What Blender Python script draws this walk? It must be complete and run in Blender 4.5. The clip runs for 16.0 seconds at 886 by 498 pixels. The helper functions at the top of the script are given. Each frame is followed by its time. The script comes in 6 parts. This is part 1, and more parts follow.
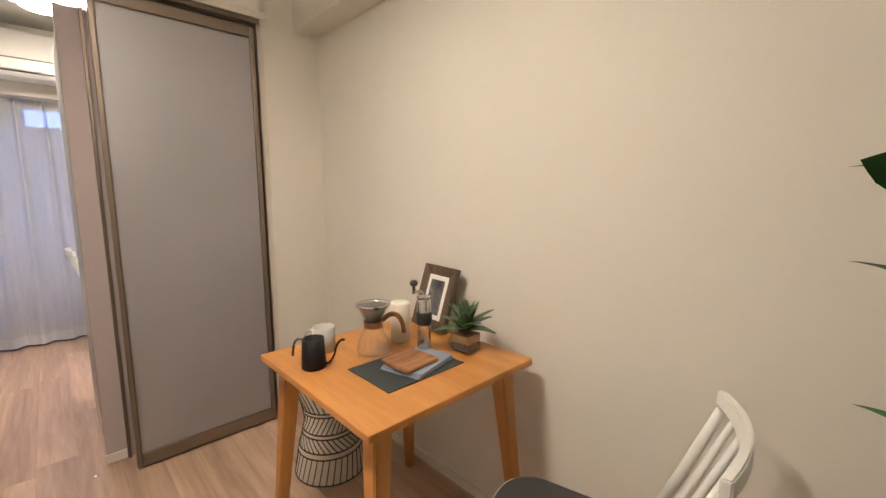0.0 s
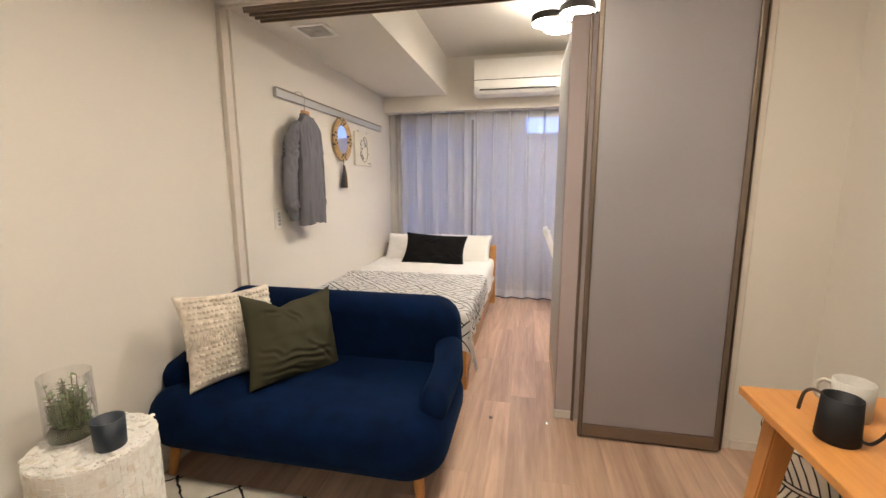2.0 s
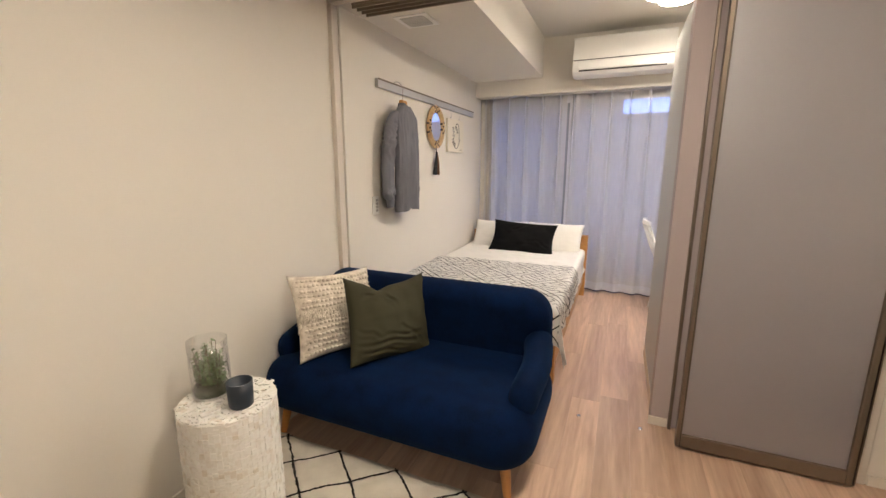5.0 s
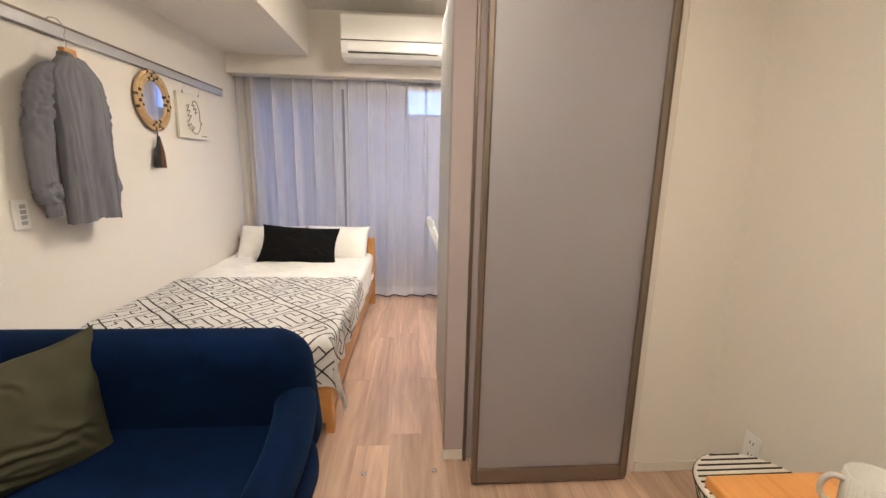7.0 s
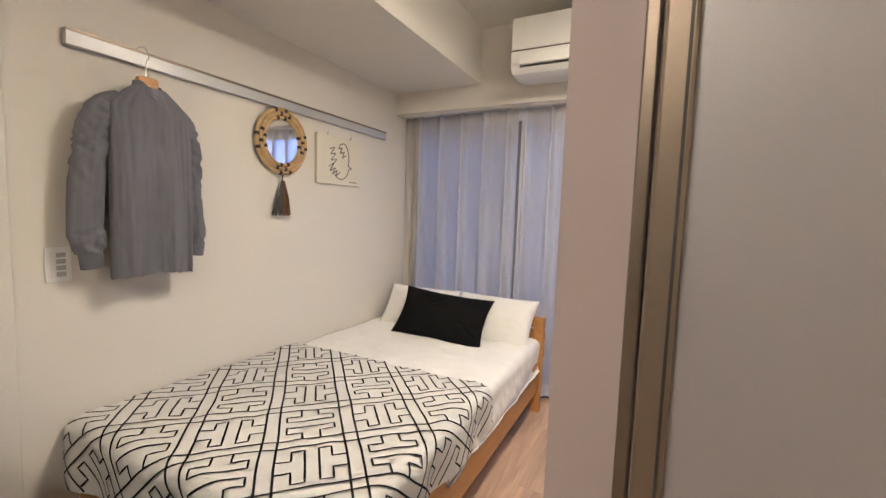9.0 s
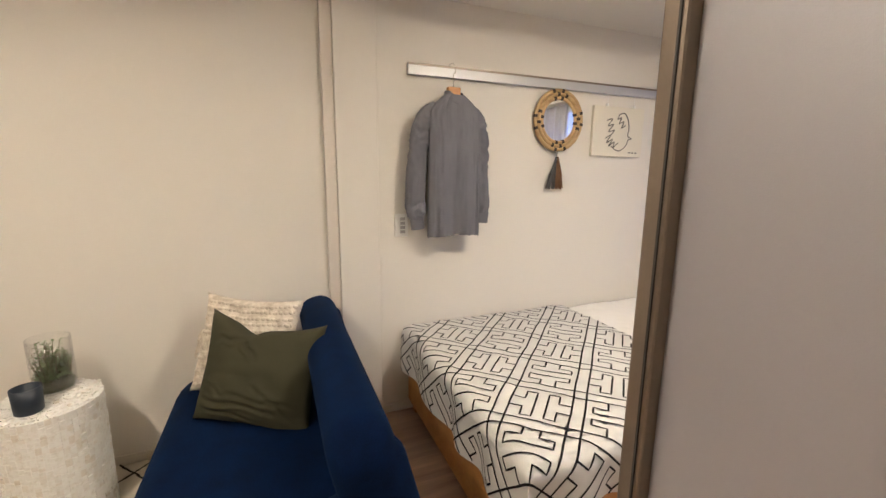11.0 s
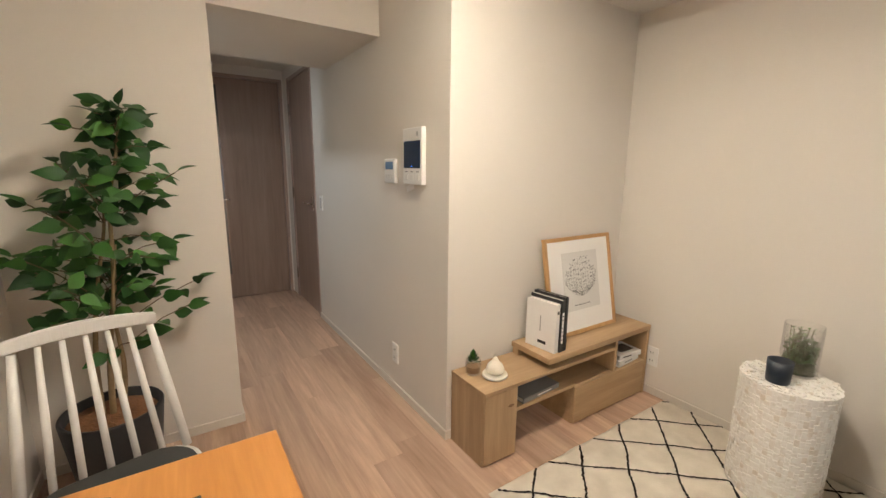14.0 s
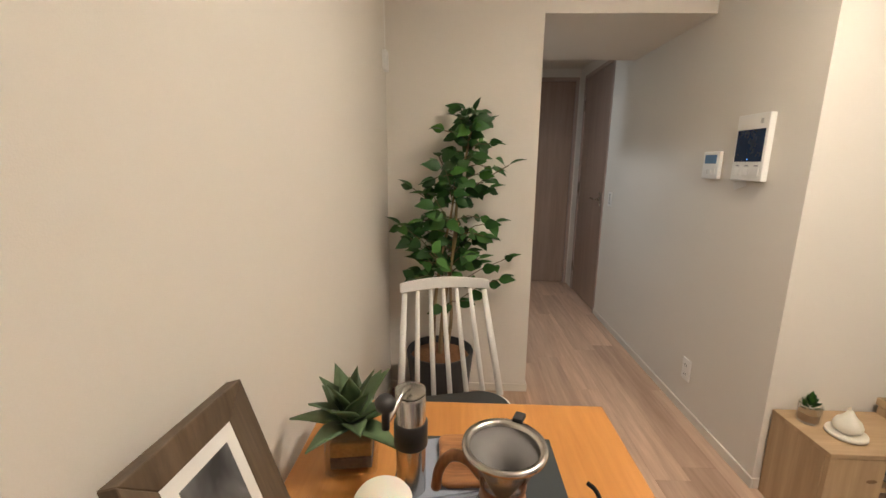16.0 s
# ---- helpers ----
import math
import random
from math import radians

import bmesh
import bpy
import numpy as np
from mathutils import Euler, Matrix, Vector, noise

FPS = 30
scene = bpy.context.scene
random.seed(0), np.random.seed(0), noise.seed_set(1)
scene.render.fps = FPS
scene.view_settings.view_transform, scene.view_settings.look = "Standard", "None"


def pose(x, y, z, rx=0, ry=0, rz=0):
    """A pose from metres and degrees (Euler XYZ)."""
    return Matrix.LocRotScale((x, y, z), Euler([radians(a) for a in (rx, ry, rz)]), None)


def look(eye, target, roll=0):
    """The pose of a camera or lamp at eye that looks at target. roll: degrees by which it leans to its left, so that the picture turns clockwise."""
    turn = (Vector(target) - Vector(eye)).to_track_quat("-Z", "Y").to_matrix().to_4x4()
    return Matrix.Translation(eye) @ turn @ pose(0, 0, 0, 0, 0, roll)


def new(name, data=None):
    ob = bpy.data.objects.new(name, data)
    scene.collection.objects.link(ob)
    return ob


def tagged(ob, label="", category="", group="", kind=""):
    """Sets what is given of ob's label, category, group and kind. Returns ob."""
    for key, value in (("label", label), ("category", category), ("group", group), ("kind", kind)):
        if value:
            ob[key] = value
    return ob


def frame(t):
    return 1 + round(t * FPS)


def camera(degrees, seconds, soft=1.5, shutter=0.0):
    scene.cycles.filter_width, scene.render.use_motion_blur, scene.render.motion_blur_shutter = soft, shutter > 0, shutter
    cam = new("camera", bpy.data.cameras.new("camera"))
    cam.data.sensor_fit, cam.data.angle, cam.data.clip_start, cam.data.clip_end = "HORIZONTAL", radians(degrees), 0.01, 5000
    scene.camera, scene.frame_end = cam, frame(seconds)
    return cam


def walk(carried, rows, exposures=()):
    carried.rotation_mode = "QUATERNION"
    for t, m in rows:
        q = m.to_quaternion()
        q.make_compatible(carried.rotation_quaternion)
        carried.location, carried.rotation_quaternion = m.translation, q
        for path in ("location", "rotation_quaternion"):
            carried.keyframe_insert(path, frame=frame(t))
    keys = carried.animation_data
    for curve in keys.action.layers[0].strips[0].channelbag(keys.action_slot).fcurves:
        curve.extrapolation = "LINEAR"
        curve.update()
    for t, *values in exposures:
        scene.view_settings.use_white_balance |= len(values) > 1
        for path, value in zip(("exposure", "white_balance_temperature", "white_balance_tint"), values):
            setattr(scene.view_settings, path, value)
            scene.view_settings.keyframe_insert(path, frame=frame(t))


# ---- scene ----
cam = camera(94.0, 16.0)
PATH = [
    (0, (0.352, 0.245, 1.276), (1.716, 1.681, 1.0), -0.0),
    (0.5, (0.322, 0.305, 1.274), (1.332, 2.009, 1.0), 0.0),
    (1, (0.297, 0.381, 1.283), (0.872, 2.275, 0.995), 0.2),
    (1.5, (0.25, 0.442, 1.295), (0.343, 2.415, 0.983), 0.2),
    (2, (0.26, 0.482, 1.261), (-0.137, 2.417, 0.944), -0.1),
    (2.5, (0.209, 0.469, 1.303), (-0.55, 2.284, 0.945), 0.1),
    (3, (0.199, 0.472, 1.309), (-0.829, 2.146, 0.934), 0.1),
    (5.5, (0.217, 0.47, 1.293), (-0.319, 2.354, 0.887), 0.4),
    (6, (0.26, 0.53, 1.292), (0.043, 2.474, 0.875), 0.9),
    (6.5, (0.275, 0.712, 1.262), (0.325, 2.665, 0.837), 1.2),
    (7, (0.297, 1.041, 1.263), (0.44, 2.997, 0.871), 1.2),
    (7.5, (0.4, 1.353, 1.25), (0.463, 3.326, 0.925), 0.8),
    (8, (0.432, 1.671, 1.265), (0.446, 3.658, 1.032), 1.0),
    (8.5, (0.458, 1.96, 1.281), (0.222, 3.94, 1.13), 0.6),
    (9, (0.541, 2.143, 1.255), (-0.369, 3.916, 1.089), 2.0),
    (9.2, (0.632, 2.178, 1.250), (-0.500, 3.812, 1.068), 2.8),
    (11.3, (0.803, 2.190, 1.312), (-1.097, 2.703, 0.959), -0.0),
    (11.5, (0.814, 2.176, 1.301), (-1.13, 2.501, 0.963), -0.1),
    (12, (0.825, 2.09, 1.284), (-1.147, 1.975, 0.97), -0.2),
    (12.5, (0.845, 2.035, 1.249), (-1.044, 1.444, 0.962), 0.2),
    (13, (0.874, 1.975, 1.263), (-0.817, 0.954, 0.949), 0.7),
    (13.5, (0.917, 1.921, 1.288), (-0.494, 0.55, 0.928), 0.8),
    (14, (0.978, 1.893, 1.296), (-0.099, 0.251, 0.912), 0.6),
    (14.5, (1.016, 1.886, 1.291), (0.304, 0.058, 0.901), 0.4),
    (15, (1.096, 1.884, 1.287), (0.717, -0.039, 0.891), 0.4),
    (15.5, (1.158, 1.889, 1.282), (1.051, -0.067, 0.88), 0.4),
    (16, (1.183, 1.889, 1.279), (1.246, -0.067, 0.869), 0.6),
]
EXPOSURES = [(0, -0.05), (0.7, -0.07), (1.5, 0.08), (2.2, 0.05), (3, -0.03), (5.5, 0.0), (6.5, 0.13), (7.5, 0.13), (8.2, -0.04), (9.2, -0.2), (11.3, 0.0), (12.5, 0.0), (14, -0.05), (15, -0.12), (16, -0.12)]
walk(cam, [(t, look(eye, target, roll)) for t, eye, target, roll in PATH], EXPOSURES)

# ---- world, lamps and exposure ----
world = bpy.data.worlds.new("dusk")
scene.world = world
world.use_nodes = True
wn = world.node_tree
sky = wn.nodes.new("ShaderNodeTexSky")
sky.sky_type = "NISHITA"
sky.sun_disc = False
sky.sun_elevation = radians(-2.0)
sky.sun_rotation = radians(200)
wn.links.new(sky.outputs[0], wn.nodes["Background"].inputs[0])
wn.nodes["Background"].inputs[1].default_value = 0.15
BED_STRENGTH = 95.0
LIVING_STRENGTH = 190.0
UPLIGHT = 1.35
LAMP_TINT = (1.0, 0.885, 0.745, 1)
SKY_TINT = (0.17, 0.30, 0.80, 1)
SKY_STRENGTH = 5.2
HALL_STRENGTH = 38.0
HALL_TINT = (0.80, 0.90, 1.0, 1)

# ---- materials ----


def setin(node, **values):
    for key, value in values.items():
        node.inputs[key.replace("_", " ")].default_value = value


def base_mat(name, rough=0.6, metal=0.0, spec=0.5):
    m = bpy.data.materials.new(name)
    m.use_nodes = True
    b = m.node_tree.nodes["Principled BSDF"]
    b.inputs["Roughness"].default_value = rough
    b.inputs["Metallic"].default_value = metal
    b.inputs["Specular IOR Level"].default_value = spec
    return m, m.node_tree, b


def ramp(nt, fac, stops):
    r = nt.nodes.new("ShaderNodeValToRGB")
    el = r.color_ramp.elements
    while len(el) < len(stops):
        el.new(0.5)
    for e, (p, c) in zip(el, stops):
        e.position, e.color = p, (*c[:3], 1)
    nt.links.new(fac, r.inputs[0])
    return r.outputs[0]


def coords(nt, scale=(1, 1, 1), kind="Object", rot=(0, 0, 0)):
    tc = nt.nodes.new("ShaderNodeTexCoord")
    mp = nt.nodes.new("ShaderNodeMapping")
    mp.inputs["Scale"].default_value = scale
    mp.inputs["Rotation"].default_value = rot
    nt.links.new(tc.outputs[kind], mp.inputs[0])
    return mp.outputs[0]


def noise_tex(nt, vec, scale, detail=4, rough=0.55, dist=0.0):
    n = nt.nodes.new("ShaderNodeTexNoise")
    nt.links.new(vec, n.inputs["Vector"])
    setin(n, Scale=scale, Detail=detail, Roughness=rough, Distortion=dist)
    return n.outputs["Fac"]


def bump(nt, b, height, strength=0.2, dist=0.002, after=None):
    n = nt.nodes.new("ShaderNodeBump")
    n.inputs["Strength"].default_value = strength
    n.inputs["Distance"].default_value = dist
    nt.links.new(height, n.inputs["Height"])
    if after:
        nt.links.new(after, n.inputs["Normal"])
    nt.links.new(n.outputs[0], b.inputs["Normal"])
    return n.outputs[0]


def mixc(nt, fac, a, b2, mode="MIX"):
    n = nt.nodes.new("ShaderNodeMix")
    n.data_type, n.blend_type = "RGBA", mode
    for sock, v in ((n.inputs[0], fac), (n.inputs[6], a), (n.inputs[7], b2)):
        if isinstance(v, bpy.types.NodeSocket):
            nt.links.new(v, sock)
        else:
            sock.default_value = v if isinstance(v, (int, float)) else (*v[:3], 1)
    return n.outputs[2]


def mathn(nt, op, a, b2=0.0, clamp=False):
    n = nt.nodes.new("ShaderNodeMath")
    n.operation, n.use_clamp = op, clamp
    for sock, v in zip(n.inputs, (a, b2)):
        if isinstance(v, bpy.types.NodeSocket):
            nt.links.new(v, sock)
        else:
            sock.default_value = v
    return n.outputs[0]


def shade(c, f):
    return tuple(min(1, v * f) for v in c[:3])


def plain(name, color, rough=0.5, metal=0.0, spec=0.5, vary=0.08, grain=60, bumped=0.1, spots=6, bdist=0.001):
    """A painted, moulded or woven surface with two scales of variation."""
    m, nt, b = base_mat(name, rough, metal, spec)
    v = coords(nt)
    big, fine = noise_tex(nt, v, spots, 3), noise_tex(nt, v, grain, 3)
    mixed = mathn(nt, "ADD", mathn(nt, "MULTIPLY", big, 0.6), mathn(nt, "MULTIPLY", fine, 0.4))
    c = ramp(nt, mixed, [(0.3, shade(color, 1 - vary)), (0.7, shade(color, 1 + vary))])
    nt.links.new(c, b.inputs["Base Color"])
    rr = nt.nodes.new("ShaderNodeMapRange")
    setin(rr, To_Min=max(0.03, rough - 0.08), To_Max=min(1, rough + 0.08))
    nt.links.new(big, rr.inputs[0])
    nt.links.new(rr.outputs[0], b.inputs["Roughness"])
    if bumped:
        bump(nt, b, fine, bumped, bdist)
    return m


def wood(name, dark, light, axis="x", scale=1.0, rough=0.45, random_tone=0.0):
    """Long streaks of grain along the given axis."""
    m, nt, b = base_mat(name, rough)
    s = {"x": (1, 14, 14), "y": (14, 1, 14), "z": (14, 14, 1)}[axis]
    tc = nt.nodes.new("ShaderNodeTexCoord")
    mp = nt.nodes.new("ShaderNodeMapping")
    mp.inputs["Scale"].default_value = tuple(q * scale for q in s)
    info = nt.nodes.new("ShaderNodeObjectInfo")
    off = nt.nodes.new("ShaderNodeVectorMath")
    off.operation = "MULTIPLY_ADD"
    comb = nt.nodes.new("ShaderNodeCombineXYZ")
    for k in range(3):
        nt.links.new(info.outputs["Random"], comb.inputs[k])
    nt.links.new(comb.outputs[0], off.inputs[0])
    off.inputs[1].default_value = (13.0, 7.0, 5.0)
    nt.links.new(tc.outputs["Object"], off.inputs[2])
    nt.links.new(off.outputs[0], mp.inputs[0])
    v = mp.outputs[0]
    streak = noise_tex(nt, v, 1.6, 5, 0.6, 0.6)
    fine = noise_tex(nt, v, 9, 4, 0.6)
    mixed = mathn(nt, "ADD", mathn(nt, "MULTIPLY", streak, 0.7), mathn(nt, "MULTIPLY", fine, 0.3))
    c = ramp(nt, mixed, [(0.32, dark), (0.5, tuple((a + q) / 2 for a, q in zip(dark, light))), (0.66, light)])
    if random_tone:
        mr = nt.nodes.new("ShaderNodeMapRange")
        setin(mr, To_Min=1 - random_tone, To_Max=1 + random_tone)
        nt.links.new(info.outputs["Random"], mr.inputs[0])
        hsv = nt.nodes.new("ShaderNodeHueSaturation")
        nt.links.new(mr.outputs[0], hsv.inputs["Value"])
        nt.links.new(c, hsv.inputs["Color"])
        c = hsv.outputs[0]
    nt.links.new(c, b.inputs["Base Color"])
    bump(nt, b, fine, 0.12, 0.001)
    return m


def glow(name, color, strength):
    m = bpy.data.materials.new(name)
    m.use_nodes = True
    nt = m.node_tree
    nt.nodes.remove(nt.nodes["Principled BSDF"])
    e = nt.nodes.new("ShaderNodeEmission")
    setin(e, Color=color, Strength=strength)
    nt.links.new(e.outputs[0], nt.nodes["Material Output"].inputs[0])
    return m


def glass(name, tint=(1, 1, 1), rough=0.0, ior=1.45):
    m, nt, b = base_mat(name, rough)
    setin(b, Base_Color=(*tint, 1), Transmission_Weight=1.0, IOR=ior)
    return m


M_WALL = plain("wallpaper", (0.74, 0.70, 0.635), 0.85, spec=0.25, vary=0.025, grain=420, bumped=0.22, spots=1.3)
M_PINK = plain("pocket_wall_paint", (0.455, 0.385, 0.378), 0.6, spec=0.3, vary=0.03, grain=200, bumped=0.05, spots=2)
M_CEIL = plain("ceiling_paper", (0.72, 0.69, 0.63), 0.9, spec=0.2, vary=0.02, grain=350, bumped=0.2, spots=1)
M_BASE = plain("baseboard_vinyl", (0.70, 0.65, 0.58), 0.5, vary=0.03)
M_TRIM = plain("trim_paint", (0.68, 0.62, 0.55), 0.45, vary=0.03)
M_FLOOR = wood("plank_laminate", (0.35, 0.222, 0.152), (0.67, 0.468, 0.340), "y", 0.42, 0.40, 0.15)
M_SUB = plain("subfloor", (0.25, 0.17, 0.12), 0.8)
M_ALU = plain("door_frame_aluminium", (0.23, 0.185, 0.145), 0.42, 0.75, vary=0.06, grain=300, bumped=0.03)
M_DARK = plain("dark_groove", (0.03, 0.027, 0.024), 0.6)
M_DOOR = wood("hall_door_veneer", (0.25, 0.17, 0.13), (0.36, 0.26, 0.205), "z", 0.45, 0.28)
M_DOORTRIM = plain("hall_door_trim", (0.40, 0.30, 0.25), 0.45)
M_STEEL = plain("brushed_steel", (0.62, 0.60, 0.57), 0.25, 1.0, vary=0.05, bumped=0.02)
M_WHITE = plain("white_plastic", (0.82, 0.81, 0.78), 0.35, vary=0.02, bumped=0.0)
M_BLACK = plain("black_plastic", (0.02, 0.02, 0.022), 0.4, vary=0.1)
M_BLUE = plain("navy_velvet", (0.0009, 0.0068, 0.028), 0.9, spec=0.08, vary=0.5, grain=300, bumped=0.25, spots=11)
setin(M_BLUE.node_tree.nodes["Principled BSDF"], Sheen_Weight=0.10, Sheen_Roughness=0.5, Sheen_Tint=(0.05, 0.16, 0.42, 1))
M_TABLE = wood("table_wood", (0.45, 0.182, 0.044), (0.62, 0.29, 0.084), "y", 0.7, 0.38)
M_TABLEZ = wood("table_leg_wood", (0.43, 0.175, 0.044), (0.60, 0.28, 0.084), "z", 0.7, 0.4)
M_OAK = wood("oak_veneer", (0.33, 0.215, 0.115), (0.47, 0.33, 0.19), "x", 0.7, 0.5)
M_OAKZ = wood("oak_veneer_upright", (0.33, 0.215, 0.115), (0.47, 0.33, 0.19), "z", 0.7, 0.5)
M_BEDWOOD = wood("bed_wood", (0.42, 0.18, 0.05), (0.58, 0.29, 0.09), "y", 0.6, 0.4)
M_CHAIR = plain("white_chair_paint", (0.80, 0.79, 0.76), 0.38, vary=0.03, bumped=0.03)
M_LINEN = plain("white_linen", (0.83, 0.81, 0.77), 0.9, spec=0.2, vary=0.03, grain=250, bumped=0.15)


# ---- building helpers ----
def thing(name, label, category, m=None, group="", kind=""):
    ob = new(name)
    ob.empty_display_size = 0.05
    if m is not None:
        ob.matrix_basis = m
    return tagged(ob, label, category, group, kind)


def part(name, bm, material, parent=None, label="", smooth=False):
    """Link a bmesh as one mesh object, under a thing or a part."""
    me = bpy.data.meshes.new(name)
    bmesh.ops.recalc_face_normals(bm, faces=bm.faces)
    bm.to_mesh(me)
    bm.free()
    me.materials.append(material)
    if smooth:
        me.shade_smooth()
    ob = new(name, me)
    if parent is not None:
        ob.parent = parent
    if label:
        ob["label"] = label
    return ob


def box(x0, x1, y0, y1, z0, z1, bevel=0.0, seg=2, bm=None):
    bm = bm or bmesh.new()
    before = set(bm.verts)
    bmesh.ops.create_cube(bm, size=1)
    vs = [v for v in bm.verts if v not in before]
    for v in vs:
        v.co = Vector(((x0 + x1) / 2 + v.co.x * (x1 - x0), (y0 + y1) / 2 + v.co.y * (y1 - y0), (z0 + z1) / 2 + v.co.z * (z1 - z0)))
    if bevel:
        es = list({e for v in vs for e in v.link_edges})
        bmesh.ops.bevel(bm, geom=es, offset=bevel, segments=seg, affect="EDGES", profile=0.5)
    return bm


def lathe(profile, seg=32, cx=0.0, cy=0.0, bm=None):
    """Turn a list of (radius, height) about the z axis."""
    bm = bm or bmesh.new()
    rings = []
    for r, z in profile:
        if r < 1e-5:
            rings.append([bm.verts.new((cx, cy, z))])
        else:
            rings.append([bm.verts.new((cx + r * math.cos(2 * math.pi * k / seg), cy + r * math.sin(2 * math.pi * k / seg), z)) for k in range(seg)])
    for a, b in zip(rings, rings[1:]):
        for k in range(seg):
            n = (k + 1) % seg
            if len(a) == 1 and len(b) == 1:
                continue
            if len(a) == 1:
                bm.faces.new((a[0], b[k], b[n]))
            elif len(b) == 1:
                bm.faces.new((a[k], a[n], b[0]))
            else:
                bm.faces.new((a[k], a[n], b[n], b[k]))
    return bm


def tube(points, radius, seg=10, bm=None, taper=None, cap=True):
    """A round bar along a line of points; taper: a radius for each point."""
    bm = bm or bmesh.new()
    pts = [Vector(p) for p in points]
    rings = []
    ref = None
    for k, p in enumerate(pts):
        d = (pts[min(k + 1, len(pts) - 1)] - pts[max(k - 1, 0)]).normalized()
        if ref is None:
            ref = d.orthogonal().normalized()
        ref = (ref - d * ref.dot(d)).normalized()
        side = d.cross(ref)
        r = taper[k] if taper else radius
        rings.append([bm.verts.new(p + r * (math.cos(2 * math.pi * j / seg) * ref + math.sin(2 * math.pi * j / seg) * side)) for j in range(seg)])
    for a, b in zip(rings, rings[1:]):
        for j in range(seg):
            bm.faces.new((a[j], a[(j + 1) % seg], b[(j + 1) % seg], b[j]))
    if cap:
        bm.faces.new(rings[0][::-1])
        bm.faces.new(rings[-1])
    return bm


def curve_pts(pts, n=12):
    """A smooth line (Catmull-Rom) through the points."""
    p = [Vector(q) for q in pts]
    p = [2 * p[0] - p[1], *p, 2 * p[-1] - p[-2]]
    out = []
    for i in range(1, len(p) - 2):
        for k in range(n):
            t = k / n
            out.append(0.5 * ((2 * p[i]) + (p[i + 1] - p[i - 1]) * t + (2 * p[i - 1] - 5 * p[i] + 4 * p[i + 1] - p[i + 2]) * t * t + (3 * p[i] - p[i - 1] - 3 * p[i + 1] + p[i + 2]) * t ** 3))
    return [*out, p[-2]]


def slab(pts, z0, z1, bm=None, bevel=0.0):
    """A prism over a flat outline."""
    bm = bm or bmesh.new()
    lo, hi = [bm.verts.new((x, y, z0)) for x, y in pts], [bm.verts.new((x, y, z1)) for x, y in pts]
    bm.faces.new(lo[::-1])
    bm.faces.new(hi)
    for k in range(len(pts)):
        n = (k + 1) % len(pts)
        bm.faces.new((lo[k], lo[n], hi[n], hi[k]))
    if bevel:
        bmesh.ops.bevel(bm, geom=list(bm.edges), offset=bevel, segments=2, affect="EDGES")
    return bm


def moved(bm, m):
    bmesh.ops.transform(bm, matrix=m, verts=bm.verts)
    return bm


def structure(name, bm, material, label, category, smooth=False):
    return tagged(part(name, bm, material, None, label, smooth), label, category, kind="structure")


# ---- the plan ----
XL, XB, XR = -1.287, -1.262, 1.545       # living wall, bedroom wall, table wall
YB, YP, YW = 0.40, 2.53, 4.80            # back wall, partition, wall over the window
XH, XHL, YH = -0.03, 0.776, -0.283       # hall walls, wall behind the plant
CEIL, BEAM = 2.50, 2.142
YFAR = -2.52

structure("wall_west_living", box(XL - 0.12, XL, YB - 0.1, 2.4155, 0, CEIL), M_WALL, "plain warm white wallpapered wall beside the sofa", "wall")
structure("wall_west_bedroom", box(XL - 0.12, XB, 2.67, 5.25, 0, CEIL), M_WALL, "plain warm white wallpapered wall beside the bed", "wall")
pil = structure("wall_pilaster", box(XL - 0.12, XB + 0.014, 2.470, 2.67, 0, CEIL, 0.003), M_WALL, "shallow wallpapered pilaster at the sliding door", "wall")
structure("door_jamb_west", box(XL - 0.12, XB + 0.001, 2.4165, 2.469, 0, 2.1255, 0.003), M_TRIM, "beige painted door jamb beside the pilaster", "door jamb")
structure("wall_back", box(XL - 0.12, XH, YB - 0.1, YB, 0, CEIL), M_WALL, "plain warm white wall behind the low board", "wall")
structure("wall_hall_west", box(XH - 0.1, XH, -1.58, YB - 0.1, 0, CEIL), M_WALL, "plain hall wall with panels and an outlet", "wall")
structure("wall_hall_west_far", box(XH - 0.1, XH, YFAR - 0.1, -2.34, 0, CEIL), M_WALL, "narrow hall wall beside the end door", "wall")
structure("wall_hall_west_top", box(XH - 0.1, XH, -2.34, -1.58, 2.10, CEIL), M_WALL, "hall wall above the side door", "wall")
structure("wall_east", box(XR, XR + 0.12, YH - 0.1, 5.25, 0, CEIL), M_WALL, "plain warm white wall beside the table", "wall")
structure("wall_plant", box(XHL, XR, YH - 0.1, YH, 0, CEIL), M_WALL, "plain wall behind the potted tree", "wall")
structure("wall_hall_head", box(XH, XHL, -1.2, YH, 1.98, CEIL), M_WALL, "lowered wall over the hall opening", "wall")
structure("wall_hall_east", box(XR, XR + 0.12, YFAR - 0.1, YH - 0.1, 0, CEIL), M_WALL, "hall side wall", "wall")
structure("wall_hall_end", box(XH - 0.1, XH + 0.012, YFAR - 0.1, YFAR, 0, CEIL), M_WALL, "hall end wall beside the door", "wall")
structure("wall_hall_end_east", box(0.73, XR + 0.12, YFAR - 0.1, YFAR, 0, CEIL), M_WALL, "hall end wall beside the door", "wall")
structure("wall_hall_end_top", box(XH + 0.012, 0.73, YFAR - 0.1, YFAR, 2.12, CEIL), M_WALL, "hall end wall above the door", "wall")
structure("wall_partition_side", box(1.195, XR, YP, 2.64, 0, CEIL), M_WALL, "short wall beside the sliding panels", "wall")
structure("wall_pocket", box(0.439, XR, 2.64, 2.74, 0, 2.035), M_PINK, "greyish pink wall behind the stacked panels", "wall")
